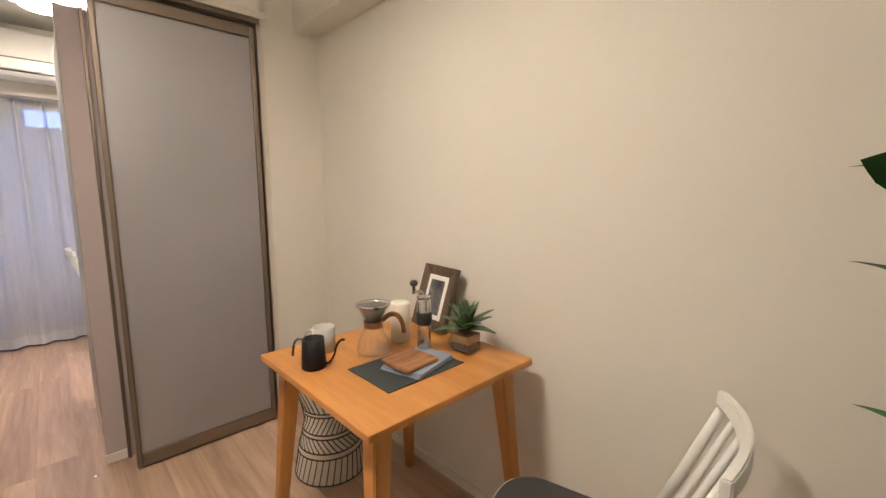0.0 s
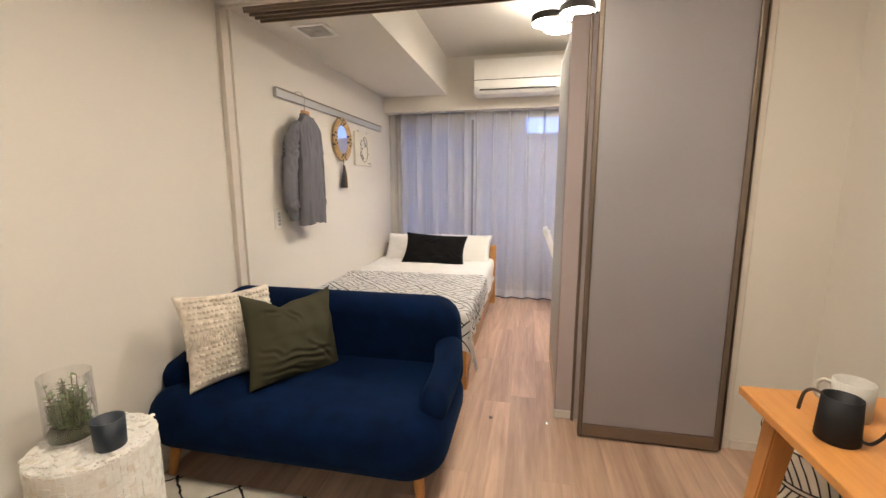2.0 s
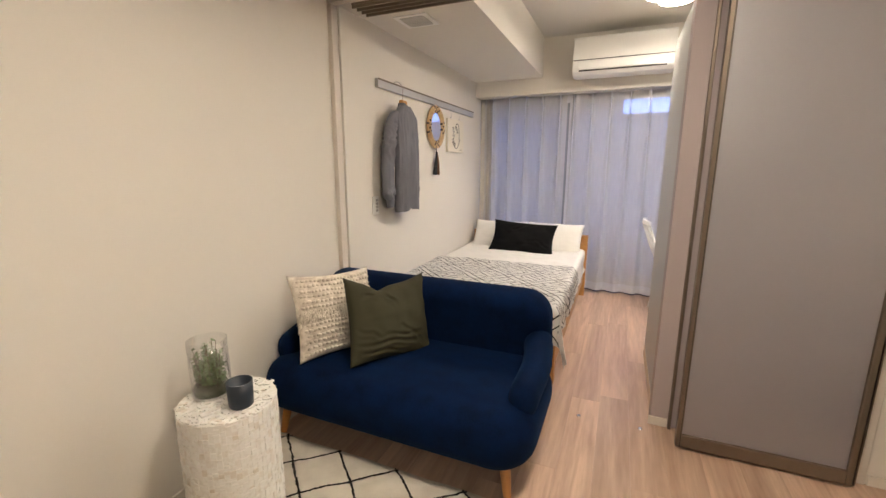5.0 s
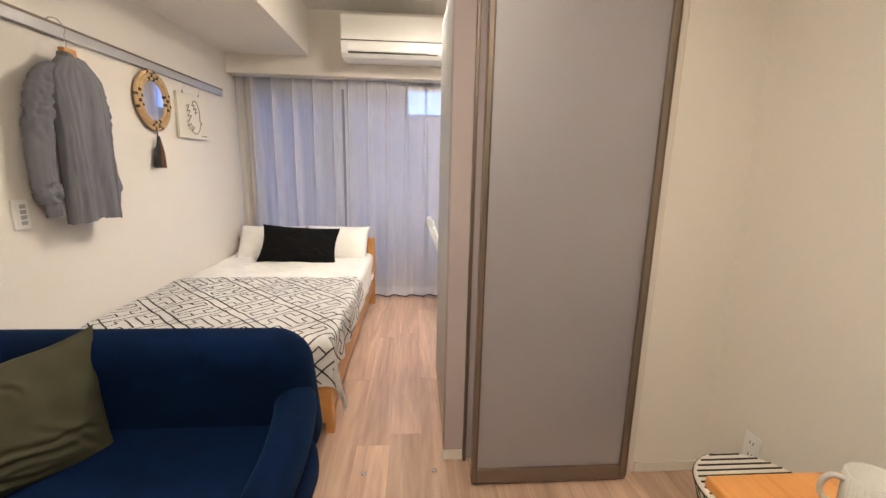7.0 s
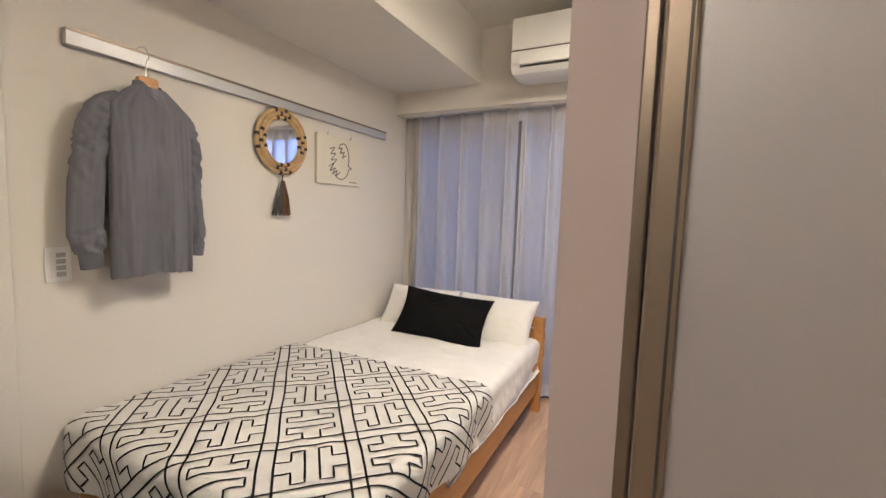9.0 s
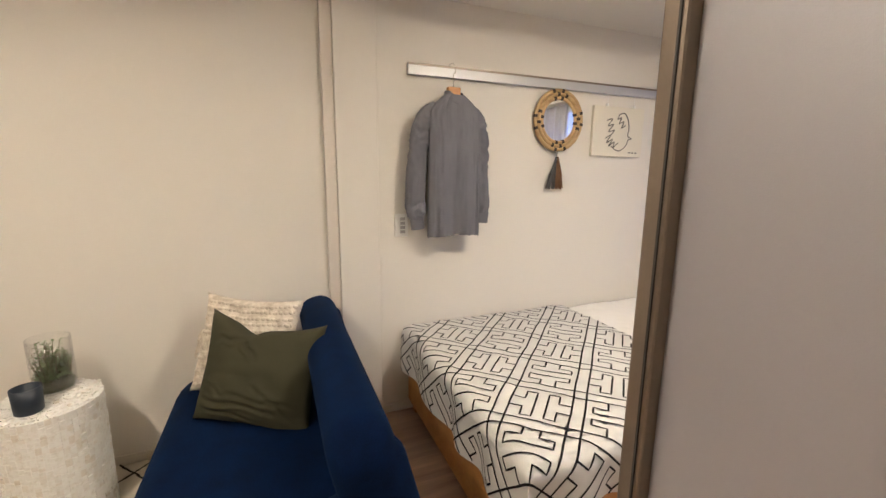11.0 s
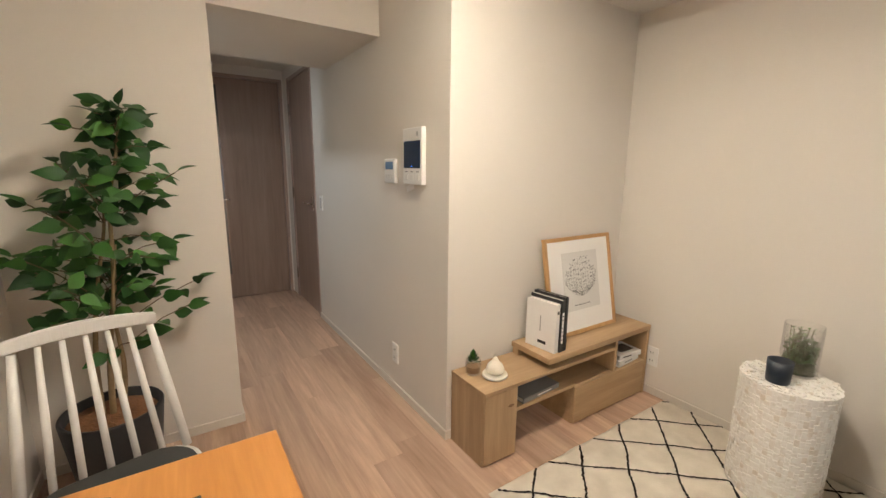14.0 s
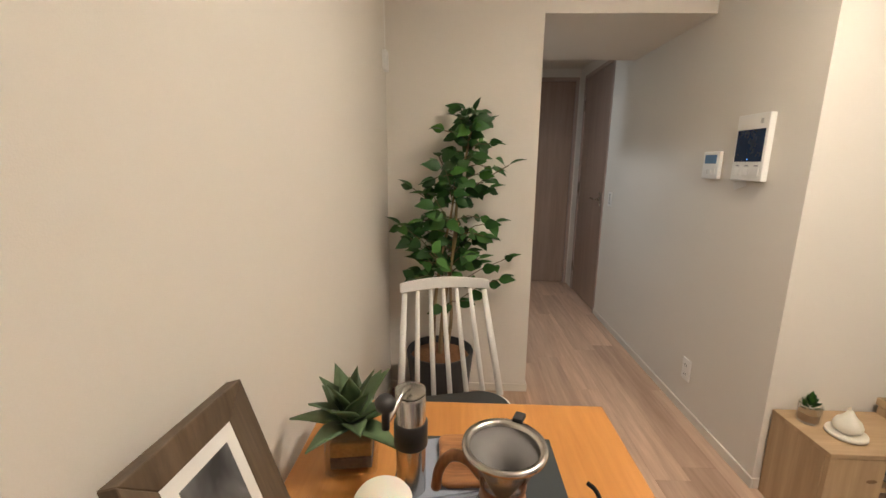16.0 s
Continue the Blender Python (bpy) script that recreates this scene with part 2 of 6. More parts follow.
structure("trim", box(0.517, 0.531, 2.618, 2.6398, 0, 2.035, 0.002), M_ALU, "narrow bronze guide strip on the pocket wall", "trim")
structure("wall_header_west", box(XL, -0.58, 2.45, 2.64, 2.126, BEAM - 0.0005), M_WALL, "strip of wall above the door track", "wall")
structure("wall_header", box(-0.58, 1.195, 2.45, 2.64, 2.126, CEIL), M_WALL, "wall above the sliding panels", "wall")
structure("wall_window_head", box(XB, XR, YW, 4.90, 1.992, CEIL), M_WALL, "wall over the window with the air conditioner", "wall")
structure("beam_west", box(XL, -0.58, YB, YW, BEAM, CEIL), M_CEIL, "boxed ceiling beam along the wall", "beam")
structure("beam_east", box(1.40, XR, YH, YP, 2.132, CEIL), M_WALL, "boxed ceiling beam above the table", "beam")
structure("ceiling", box(XL - 0.12, XR + 0.12, YFAR - 0.1, 5.25, CEIL, CEIL + 0.1), M_CEIL, "plain off-white papered ceiling", "ceiling")
structure("ceiling_hall", box(XH, XR, YFAR, -1.2, 2.20, 2.25), M_CEIL, "plain low hall ceiling", "ceiling")
structure("ceiling_kitchen", box(XHL, XR, -1.2, YH - 0.1, 2.20, 2.25), M_CEIL, "plain low hall ceiling", "ceiling")

BH = 0.045
for k, (x0, x1, y0, y1) in enumerate([
    (XL, XL + 0.009, YB, 2.41), (XL + 0.009, XH, YB, YB + 0.009), (XH, XH + 0.009, -1.58, YB + 0.009), (XHL - 0.009, XHL, YH - 0.1, YH + 0.009),
    (XHL, XR, YH, YH + 0.009), (XR - 0.009, XR, YH + 0.009, YP), (1.24, XR - 0.009, YP - 0.009, YP), (0.430, 0.516, 2.631, 2.64), (XB, XB + 0.009, 2.67, 4.9)]):
    structure("baseboard", box(x0, x1, y0, y1, 0, BH, 0.002), M_BASE, "low beige vinyl baseboard", "baseboard")

# ---- sliding panels, lamps, window ----
M_FROST, fnt, fb = base_mat("frosted_pane", 0.5, 0.0, 0.8)
setin(fb, Base_Color=(0.46, 0.44, 0.43, 1))
fv = coords(fnt)
fn = noise_tex(fnt, fv, 1.2, 2)
fnt.links.new(ramp(fnt, fn, [(0.3, (0.252, 0.236, 0.252)), (0.7, (0.31, 0.29, 0.31))]), fb.inputs["Base Color"])
setin(fb, Transmission_Weight=0.10, IOR=1.6, Coat_Weight=1.0, Coat_Roughness=0.50, Coat_IOR=1.85)
bump(fnt, fb, noise_tex(fnt, fv, 900, 2), 0.25, 0.0006)


def sliding_panel(x0, x1, y, label):
    p = thing("sliding_panel", label, "sliding door", pose(x0, y, 0.012), "sliding panels in the doorway")
    w, h, s, d = x1 - x0, 2.068, 0.022, 0.019
    part("stile", box(0, s, -d, d, 0, h, 0.003), M_ALU, p)
    part("stile", box(w - s, w, -d, d, 0, h, 0.003), M_ALU, p)
    part("rail", box(s, w - s, -d + 0.001, d - 0.001, 0, 0.062, 0.003), M_ALU, p)
    part("rail", box(s, w - s, -d + 0.001, d - 0.001, h - 0.05, h, 0.003), M_ALU, p)
    part("pane", box(s, w - s, -0.004, 0.004, 0.062, h - 0.05), M_FROST, p, "grey frosted pane")
    part("groove", box(s * 0.72, s * 0.82, -d - 0.0015, -d + 0.002, 0.0, h), M_DARK, p)
    return p


sliding_panel(0.536, 1.172, 2.490, "tall frosted sliding panel in a bronze aluminium frame")
sliding_panel(0.545, 1.176, 2.535, "tall frosted sliding panel stacked behind another")
sliding_panel(0.553, 1.180, 2.580, "tall frosted sliding panel stacked against the wall")
track = thing("ceiling_track", "bronze aluminium sliding door track with three grooves", "door track", kind="structure")
part("channel", box(-1.16, 1.195, 2.455, 2.625, 2.114, 2.1255), M_ALU, track)
for y in (2.463, 2.508, 2.553, 2.598):
    part("lip", box(-1.16, 1.195, y - 0.005, y + 0.005, 2.100, 2.1145, 0.001), M_ALU, track)
jamb = thing("door_jamb_east", "beige painted jamb with a bronze strip beside the panels", "door jamb", kind="structure")
part("casing", box(1.195, 1.232, YP - 0.010, YP - 0.0005, 0, 2.15, 0.003), M_TRIM, jamb)
part("reveal", box(1.1895, 1.1945, 2.50, 2.62, 0, 2.112), M_ALU, jamb)
part("head_casing", box(-0.56, 1.232, 2.440, 2.4495, 2.118, 2.150, 0.003), M_TRIM, jamb)

M_LAMPRIM = plain("lamp_rim_black", (0.03, 0.026, 0.024), 0.35, 0.6)


def disc_lamp(x, y, z, turn, strength, k0, share, label):
    shine, soft_shine = glow("lamp_diffuser_light", LAMP_TINT, strength), glow("lamp_uplight", LAMP_TINT, strength * UPLIGHT * share)
    lamp = thing("ceiling_lamp", label, "ceiling lamp", pose(x, y, z, 0, 0, turn))
    h = CEIL - z
    part("canopy", lathe([(0, h - 0.0005), (0.075, h - 0.0005), (0.075, h - 0.02), (0.06, h - 0.03), (0, h - 0.03)], 28), M_LAMPRIM, lamp, "", True)
    part("stem", tube([(0, 0, h - 0.03), (0, 0, 0.02)], 0.014, 12), M_LAMPRIM, lamp)
    for k in range(4):
        a = math.pi / 2 * k
        cx, cy, up = 0.135 * k0 * math.cos(a), 0.135 * k0 * math.sin(a), 0.018 * (k % 2)
        head = part("head", lathe([(0, up + 0.052), (0.105 * k0, up + 0.052), (0.112 * k0, up + 0.046), (0.112 * k0, up + 0.002), (0.107 * k0, up + 0.002), (0.107 * k0, up + 0.02), (0, up + 0.02)], 36, cx, cy), M_LAMPRIM, lamp, "black round lamp head")
        part("diffuser", lathe([(0.106 * k0, up + 0.018), (0.106 * k0, up + 0.001), (0.097 * k0, up - 0.004), (0, up - 0.006)], 36, cx, cy), shine, head, "glowing white diffuser", True)
        part("uplight", lathe([(0.045 * k0, up + 0.0535), (0.095 * k0, up + 0.0535)], 30, cx, cy), soft_shine, head, "glowing ring on top")
        part("arm", tube([(0, 0, 0.06), (cx * 0.55, cy * 0.55, up + 0.058), (cx, cy, up + 0.050)], 0.008, 8), M_LAMPRIM, lamp)
    return lamp


disc_lamp(0.485, 3.56, 2.305, 20, BED_STRENGTH, 1.0, 0.7, "black four-headed round ceiling lamp, lit, over the bedroom")
disc_lamp(0.30, 1.18, 2.235, 20, LIVING_STRENGTH, 0.6, 1.3, "black four-headed round ceiling lamp, lit, over the living room")
hl = thing("hall_downlight", "small round white downlight, lit, in the hall ceiling", "downlight", pose(1.05, -1.15, 2.20))
part("ring", lathe([(0.05, -0.001), (0.062, -0.001), (0.062, -0.008), (0.05, -0.006)], 28), M_WHITE, hl)
part("lens", lathe([(0, -0.004), (0.05, -0.004)], 28), glow("hall_light", HALL_TINT, HALL_STRENGTH * 10), hl)

M_SCREEN0 = plain("dark_pane", (0.01, 0.012, 0.02), 0.15, vary=0.2, bumped=0)
# window behind the curtains: sliding aluminium sashes and the dusk outside
M_SASH = plain("sash_aluminium", (0.30, 0.31, 0.33), 0.4, 0.7)
win = thing("window_1", "large sliding balcony window with grey sashes behind curtains", "window", kind="structure")
for x0, x1 in ((XB, XB + 0.05), (-0.41, -0.335), (1.48, XR)):
    part("sash", box(x0, x1, 5.14, 5.19, 0.0505, 1.9595, 0.003), M_SASH, win)
part("window_frame", box(XB, XR, 5.13, 5.20, 0.0, 0.05, 0.003), M_SASH, win)
part("window_frame", box(XB, XR, 5.13, 5.20, 1.96, 2.01, 0.003), M_SASH, win)
M_PANE = glass("window_glass")
for x0, x1 in ((XB + 0.05, -0.41), (-0.335, 1.48)):
    pn = part("pane", box(x0, x1, 5.162, 5.168, 0.05, 1.96), M_PANE, win)
    pn.visible_shadow = False
structure("wall_window_top", box(XB, XR, 5.10, 5.25, 2.0105, CEIL), M_WALL, "wall over the window", "wall")
structure("curtain_box_top", box(XB, XR, 4.90, 5.10, 2.03, 2.06), M_WALL, "recess for the curtain rail", "curtain box")
structure("balcony_floor", box(-3, 3, 5.2, 6.4, -0.14, -0.02), plain("balcony_concrete", (0.3, 0.3, 0.3), 0.9), "grey concrete balcony floor", "balcony")
structure("balcony_parapet", box(-3, 3, 6.3, 6.42, -0.02, 1.12), plain("parapet_panel", (0.42, 0.43, 0.45), 0.7), "grey balcony parapet", "parapet")
M_FACADE = plain("far_facade_render", (0.42, 0.43, 0.47), 0.9, vary=0.1, spots=0.6)
structure("ground", box(-120, 120, 6.5, 240, -9.2, -9.0), plain("far_ground", (0.07, 0.07, 0.07), 0.9), "dark street level far below the balcony", "ground")
for x0, x1, top, label in ((-14, 0.05, 6.5, "pale rendered block of flats across the street"), (0.06, 15, 2.6, "low pale rendered house across the street")):
    hs = thing("house", label, "house", pose(0, 14, -9))
    part("wall", box(x0, x1, 0, 6, 0, top + 9), M_FACADE, hs)
    part("roof", box(x0 - 0.2, x1 + (0 if x1 < 1 else 0.2), -0.2, 6.2, top + 9, top + 9.15), M_DARK, hs)
    for k in range(4):
        wx = x0 + (x1 - x0) * (k + 0.5) / 4
        part("window", box(wx - 0.7, wx + 0.7, -0.03, 0.01, top + 6.6, top + 7.9), M_SCREEN0, hs, "dark window")
structure("backdrop", box(-90, 90, 75, 75.1, -9, 70), glow("dusk_sky", SKY_TINT, SKY_STRENGTH), "blue dusk sky", "backdrop")

# ---- soft shapes ----
def pad(x0, x1, y0, y1, z0, z1, rc, re, crown=0.0, n=8, lev=7):
    """An upholstered slab: rounded corners rc, rounded edges re, a crowned top."""
    bm = bmesh.new()
    cx, cy = (x0 + x1) / 2, (y0 + y1) / 2

    def outline(inset, z):
        r = max(rc - inset, 0.004)
        ring = []
        for qx, qy, a0 in ((x1 - rc, y1 - rc, 0), (x0 + rc, y1 - rc, 90), (x0 + rc, y0 + rc, 180), (x1 - rc, y0 + rc, 270)):
            for k in range(n + 1):
                a = radians(a0 + 90 * k / n)
                ring.append(bm.verts.new((qx + r * math.cos(a), qy + r * math.sin(a), z)))
        return ring

    rings = []
    for k in range(lev + 1):
        a = math.pi / 2 * k / lev
        rings.append(outline(re * (1 - math.sin(a)), z0 + re * (1 - math.cos(a))))
    for k in range(lev + 1):
        a = math.pi / 2 * k / lev
        rings.append(outline(re * (1 - math.cos(a)), z1 - re * (1 - math.sin(a))))
    last = rings[-1]
    for f in (0.75, 0.5, 0.25):
        ring = [bm.verts.new((cx + (v.co.x - cx) * f, cy + (v.co.y - cy) * f, z1 + crown * (1 - f * f))) for v in last]
        rings.append(ring)
    for a, b in zip(rings, rings[1:]):
        for k in range(len(a)):
            j = (k + 1) % len(a)
            bm.faces.new((a[k], a[j], b[j], b[k]))
    bm.faces.new(rings[-1])
    bm.faces.new(rings[0][::-1])
    return bm


def pillow(w, h, t, seed=0, n=30, pinch=0.06, wrinkle=0.006, power=0.55, sag=0.0, chop=0.0, creases=()):
    """A stuffed cover in the xz plane, thick along y, with pulled corners and creases."""
    bm = bmesh.new()
    grids = []
    for side in (-1, 1):
        g = []
        for i in range(n + 1):
            row = []
            for j in range(n + 1):
                u, v = 2 * i / n - 1, 2 * j / n - 1
                e = ((1 - u * u) * (1 - v * v)) ** power
                x = u * w / 2 * (1 - pinch * (1 - v * v))
                z = v * h / 2 * (1 - pinch * (1 - u * u)) - sag * (1 - u * u) * max(v, 0) - chop * math.exp(-((u + 0.25) / 0.22) ** 2) * max(v, 0) ** 3
                p = Vector((x * 7 + seed, z * 7, side * 2.0))
                wr = wrinkle * noise.noise(p) + 0.5 * wrinkle * noise.noise(p * 2.7) + 0.6 * wrinkle * abs(noise.noise(Vector((x * 5 + z * 9 + seed, z * 16 - x * 5, side)))) * max(0, -v + 0.4)
                for ua, va, ub, vb, deep, wide in creases:
                    du, dv2 = ub - ua, vb - va
                    q = min(1, max(0, ((u - ua) * du + (v - va) * dv2) / (du * du + dv2 * dv2)))
                    away = math.hypot(u - ua - q * du, v - va - q * dv2 + 0.03 * math.sin(9 * q + ua * 7))
                    wr += deep * math.sin(math.pi * min(1, q * 0.9 + 0.08)) * (0.7 * math.exp(-((away - 1.5 * wide) / wide) ** 2) - math.exp(-(away / wide) ** 2))
                row.append(bm.verts.new((x, side * (t / 2 * e + wr * min(1, e * 2)), z)))
            g.append(row)
        grids.append(g)
    for side, g in zip((-1, 1), grids):
        for i in range(n):
            for j in range(n):
                q = (g[i][j], g[i + 1][j], g[i + 1][j + 1], g[i][j + 1])
                bm.faces.new(q if side < 0 else q[::-1])
    bmesh.ops.remove_doubles(bm, verts=bm.verts, dist=0.0004)
    return bm


def frame_pose(origin, xdir, zdir):
    """A pose whose x and z axes follow the given directions."""
    x = Vector(xdir).normalized()
    y = Vector(zdir).cross(x).normalized()
    z = x.cross(y)
    m = Matrix((x, y, z)).transposed().to_4x4()
    m.translation = Vector(origin)
    return m


# ---- living room: sofa, cushions, rug, side table ----
sofa = thing("sofa", "navy blue velvet two-seat sofa with rounded arms and wooden legs", "sofa")
part("seat", pad(-1.30, -0.008, 1.735, 2.40, 0.165, 0.405, 0.16, 0.105, 0.012), M_BLUE, sofa, "", True)
back = pad(-0.632, 0.632, -0.275, 0.275, -0.085, 0.085, 0.125, 0.075, 0.006)
moved(back, pose(-0.672, 2.392, 0.454, 103, 0, 0))
for v in back.verts:
    # the rear bellies out below the top edge
    if v.co.y > 2.388 + (v.co.z - 0.437) * 0.23:
        v.co.y += 0.034 * max(0.0, math.sin(math.pi * min(1.0, max(0.0, (0.70 - v.co.z) / 0.5))))
part("backrest", back, M_BLUE, sofa, "", True)
for s, x in ((1, -0.075), (-1, -1.232)):
    # a rolled arm, tall in section, that sinks from the backrest to a rounded end on the seat
    pts = curve_pts([(x - 0.055 * s, 2.42, 0.465), (x - 0.012 * s, 2.30, 0.465), (x + 0.010 * s, 2.12, 0.452), (x + 0.003 * s, 1.96, 0.426), (x - 0.002 * s, 1.868, 0.410)], 10)
    n = len(pts)
    rad = [(0.056 + 0.016 * max(0.0, 1 - 1.7 * k / n)) * math.sqrt(min(1.0, 0.45 + k / 9.0)) * math.sqrt(max(0.0, 1 - max(0.0, (k - (n - 9)) / 8.0) ** 2)) + 0.001 for k in range(n)]
    arm = tube(pts, 0.06, 22, taper=rad)
    for v in arm.verts:
        k = min(range(n), key=lambda q: abs(pts[q].y - v.co.y))
        v.co.z = pts[k].z + (v.co.z - pts[k].z) * (1.32 if v.co.z > pts[k].z else 1.8)
    part("arm", arm, M_BLUE, sofa, "", True)
for x, y, dx, dy in ((-0.13, 1.87, 0.03, -0.03), (-1.2, 1.87, -0.03, -0.03), (-0.13, 2.29, 0.03, 0.03), (-1.2, 2.29, -0.03, 0.03)):
    part("leg", tube([(x, y, 0.20), (x + dx, y + dy, 0.0)], 0.02, 12, taper=[0.026, 0.014]), M_TABLEZ, sofa, "tapered wooden leg")

M_OLIVE = plain("olive_linen", (0.047, 0.044, 0.026), 0.92, spec=0.15, vary=0.12, grain=380, bumped=0.4, spots=5)
olive = tagged(part("throw_pillow", pillow(0.445, 0.405, 0.165, 3.1, n=72, sag=0.032, wrinkle=0.010, pinch=0.085, power=0.44, chop=0.028,
                   creases=((-0.95, -0.55, 0.55, -0.62, 0.010, 0.05), (-0.8, -0.72, 0.3, -0.86, 0.008, 0.04), (-0.3, -0.42, 0.85, -0.50, 0.007, 0.05), (-0.25, 0.80, 0.05, 0.35, 0.009, 0.05), (-0.3, 0.78, -0.75, 0.55, 0.006, 0.05), (0.1, -0.2, 0.9, -0.85, 0.006, 0.05), (-0.92, -0.2, -0.4, -0.45, 0.007, 0.045))), M_OLIVE, None, "", True), "olive green linen cushion leaning on the sofa", "cushion")
olive.matrix_basis = frame_pose((-0.768, 2.100, 0.584), (0.21, 0.39, -0.045), (-0.075, 0.11, 0.37))

M_CREAM, cnt, cb = base_mat("cream_woven_wool", 0.95, spec=0.15)
cv = coords(cnt)
cw = noise_tex(cnt, cv, 30, 3)
cnt.links.new(ramp(cnt, cw, [(0.3, (0.52, 0.45, 0.36)), (0.62, (0.78, 0.71, 0.61))]), cb.inputs["Base Color"])
bump(cnt, cb, noise_tex(cnt, cv, 160, 3), 0.5, 0.002)
cream = thing("throw_pillow", "cream chunky woven cushion with looped rows on the sofa", "cushion", frame_pose((-1.035, 2.045, 0.588), (0.19, 0.377, -0.02), (-0.12, 0.085, 0.363)))
part("cover", pillow(0.43, 0.41, 0.15, 9.4, n=40, pinch=0.10, wrinkle=0.008, power=0.45), M_CREAM, cream, "", True)


def on_cream(u, v, lift=0.0):
    e = ((1 - u * u) * (1 - v * v)) ** 0.45
    return Vector((u * 0.215 * (1 - 0.10 * (1 - v * v)), -0.075 * e - lift, v * 0.205 * (1 - 0.10 * (1 - u * u))))


loops, fringe = bmesh.new(), bmesh.new()
rng = random.Random(5)
for r in range(14):
    v = -0.86 + 1.72 * r / 13 + rng.uniform(-0.008, 0.008)
    if 6 <= r <= 7:
        continue
    u = -0.93 + 0.05 * (r % 2)
    while u < 0.93:
        step = rng.uniform(0.075, 0.115)
        p, q = on_cream(u, v + 0.008 * math.sin(u * 9 + r)), on_cream(min(u + step, 0.95), v + 0.008 * math.sin(u * 9 + r))
        mid = (p + q) / 2
        fat = rng.uniform(0.85, 1.2)
        m = Matrix.Translation(mid + Vector((0, -0.002, 0))) @ frame_pose((0, 0, 0), q - p, (0, 0, 1)) @ pose(0, 0, 0, 0, rng.choice((-1, 1)) * rng.uniform(4, 20), 0) @ Matrix.Diagonal(((q - p).length * 0.56, 0.0070 * fat, 0.0076 * fat, 1))
        bmesh.ops.create_icosphere(loops, subdivisions=2, radius=1, matrix=m)
        u += step
for k in range(420):
    u, v = rng.uniform(-0.96, 0.96), rng.uniform(-0.05, 0.16)
    p = on_cream(u, v)
    dx = rng.uniform(-0.006, 0.006)
    tube([p, p + Vector((dx, -0.006, -0.006)), p + Vector((1.8 * dx, -0.003, -0.020 - 0.012 * rng.random()))], 0.0019, 5, fringe)
for s in (-1, 1):
    for k in range(40):
        p = on_cream(s * 0.97, rng.uniform(-0.25, 0.25))
        tube([p, p + Vector((s * 0.010, rng.uniform(-0.006, 0.006), -0.006)), p + Vector((s * 0.016, rng.uniform(-0.008, 0.008), -0.028))], 0.0018, 5, fringe)
tagged(part("wool_loop", loops, M_CREAM, cream, "", True), kind="stuff")
tagged(part("fringe", fringe, M_CREAM, cream, "", True), kind="stuff")

# rug with a hand-woven lattice
M_RUG, rnt, rb = base_mat("cream_wool_pile", 0.97, spec=0.1)
rv = coords(rnt)
rn = noise_tex(rnt, rv, 9, 4)
rnt.links.new(ramp(rnt, rn, [(0.3, (0.60, 0.54, 0.45)), (0.7, (0.74, 0.68, 0.58))]), rb.inputs["Base Color"])
bump(rnt, rb, noise_tex(rnt, rv, 220, 4), 0.7, 0.004)
M_RUGLINE = plain("black_wool_yarn", (0.025, 0.021, 0.018), 0.95, spec=0.1, vary=0.3, grain=200, bumped=0.5)
RUG_O, RUG_A, RUG_B = (-0.726, 0.891), (-0.150, 0.131), (0.150, 0.133)
RX0, RX1, RY0, RY1 = -1.272, 0.02, 0.785, 1.835
rug = thing("rug", "cream wool rug with a black lattice of wavy lines", "rug")
pile = bmesh.new()
NX, NY = 88, 70
gridv = [[None] * (NY + 1) for _ in range(NX + 1)]
for i in range(NX + 1):
    for j in range(NY + 1):
        x, y = RX0 + (RX1 - RX0) * i / NX, RY0 + (RY1 - RY0) * j / NY
        edge = min(i, NX - i, j, NY - j)
        wob = 0.006 * noise.noise(Vector((x * 9, y * 9, 0)))
        z = 0.004 if edge == 0 else 0.014 + 0.002 * noise.noise(Vector((x * 40, y * 40, 3)))
        gridv[i][j] = pile.verts.new((x + (wob if i in (0, NX) else 0), y + (wob if j in (0, NY) else 0), z))
for i in range(NX):
    for j in range(NY):
        pile.faces.new((gridv[i][j], gridv[i + 1][j], gridv[i + 1][j + 1], gridv[i][j + 1]))
part("woven_base", pile, M_RUG, rug, "", True)


def ribbon(bm, pts, width, up=0.0):
    """A flat band along points on a level surface."""
    prev = None
    for k, p in enumerate(pts):
        d = (pts[min(k + 1, len(pts) - 1)] - pts[max(k - 1, 0)])
        d.z = 0
        s = Vector((-d.y, d.x, 0)).normalized() * width / 2
        pair = [bm.verts.new(p + s + Vector((0, 0, up))), bm.verts.new(p - s + Vector((0, 0, up)))]
        if prev:
            bm.faces.new((prev[0], prev[1], pair[1], pair[0]))
        prev = pair


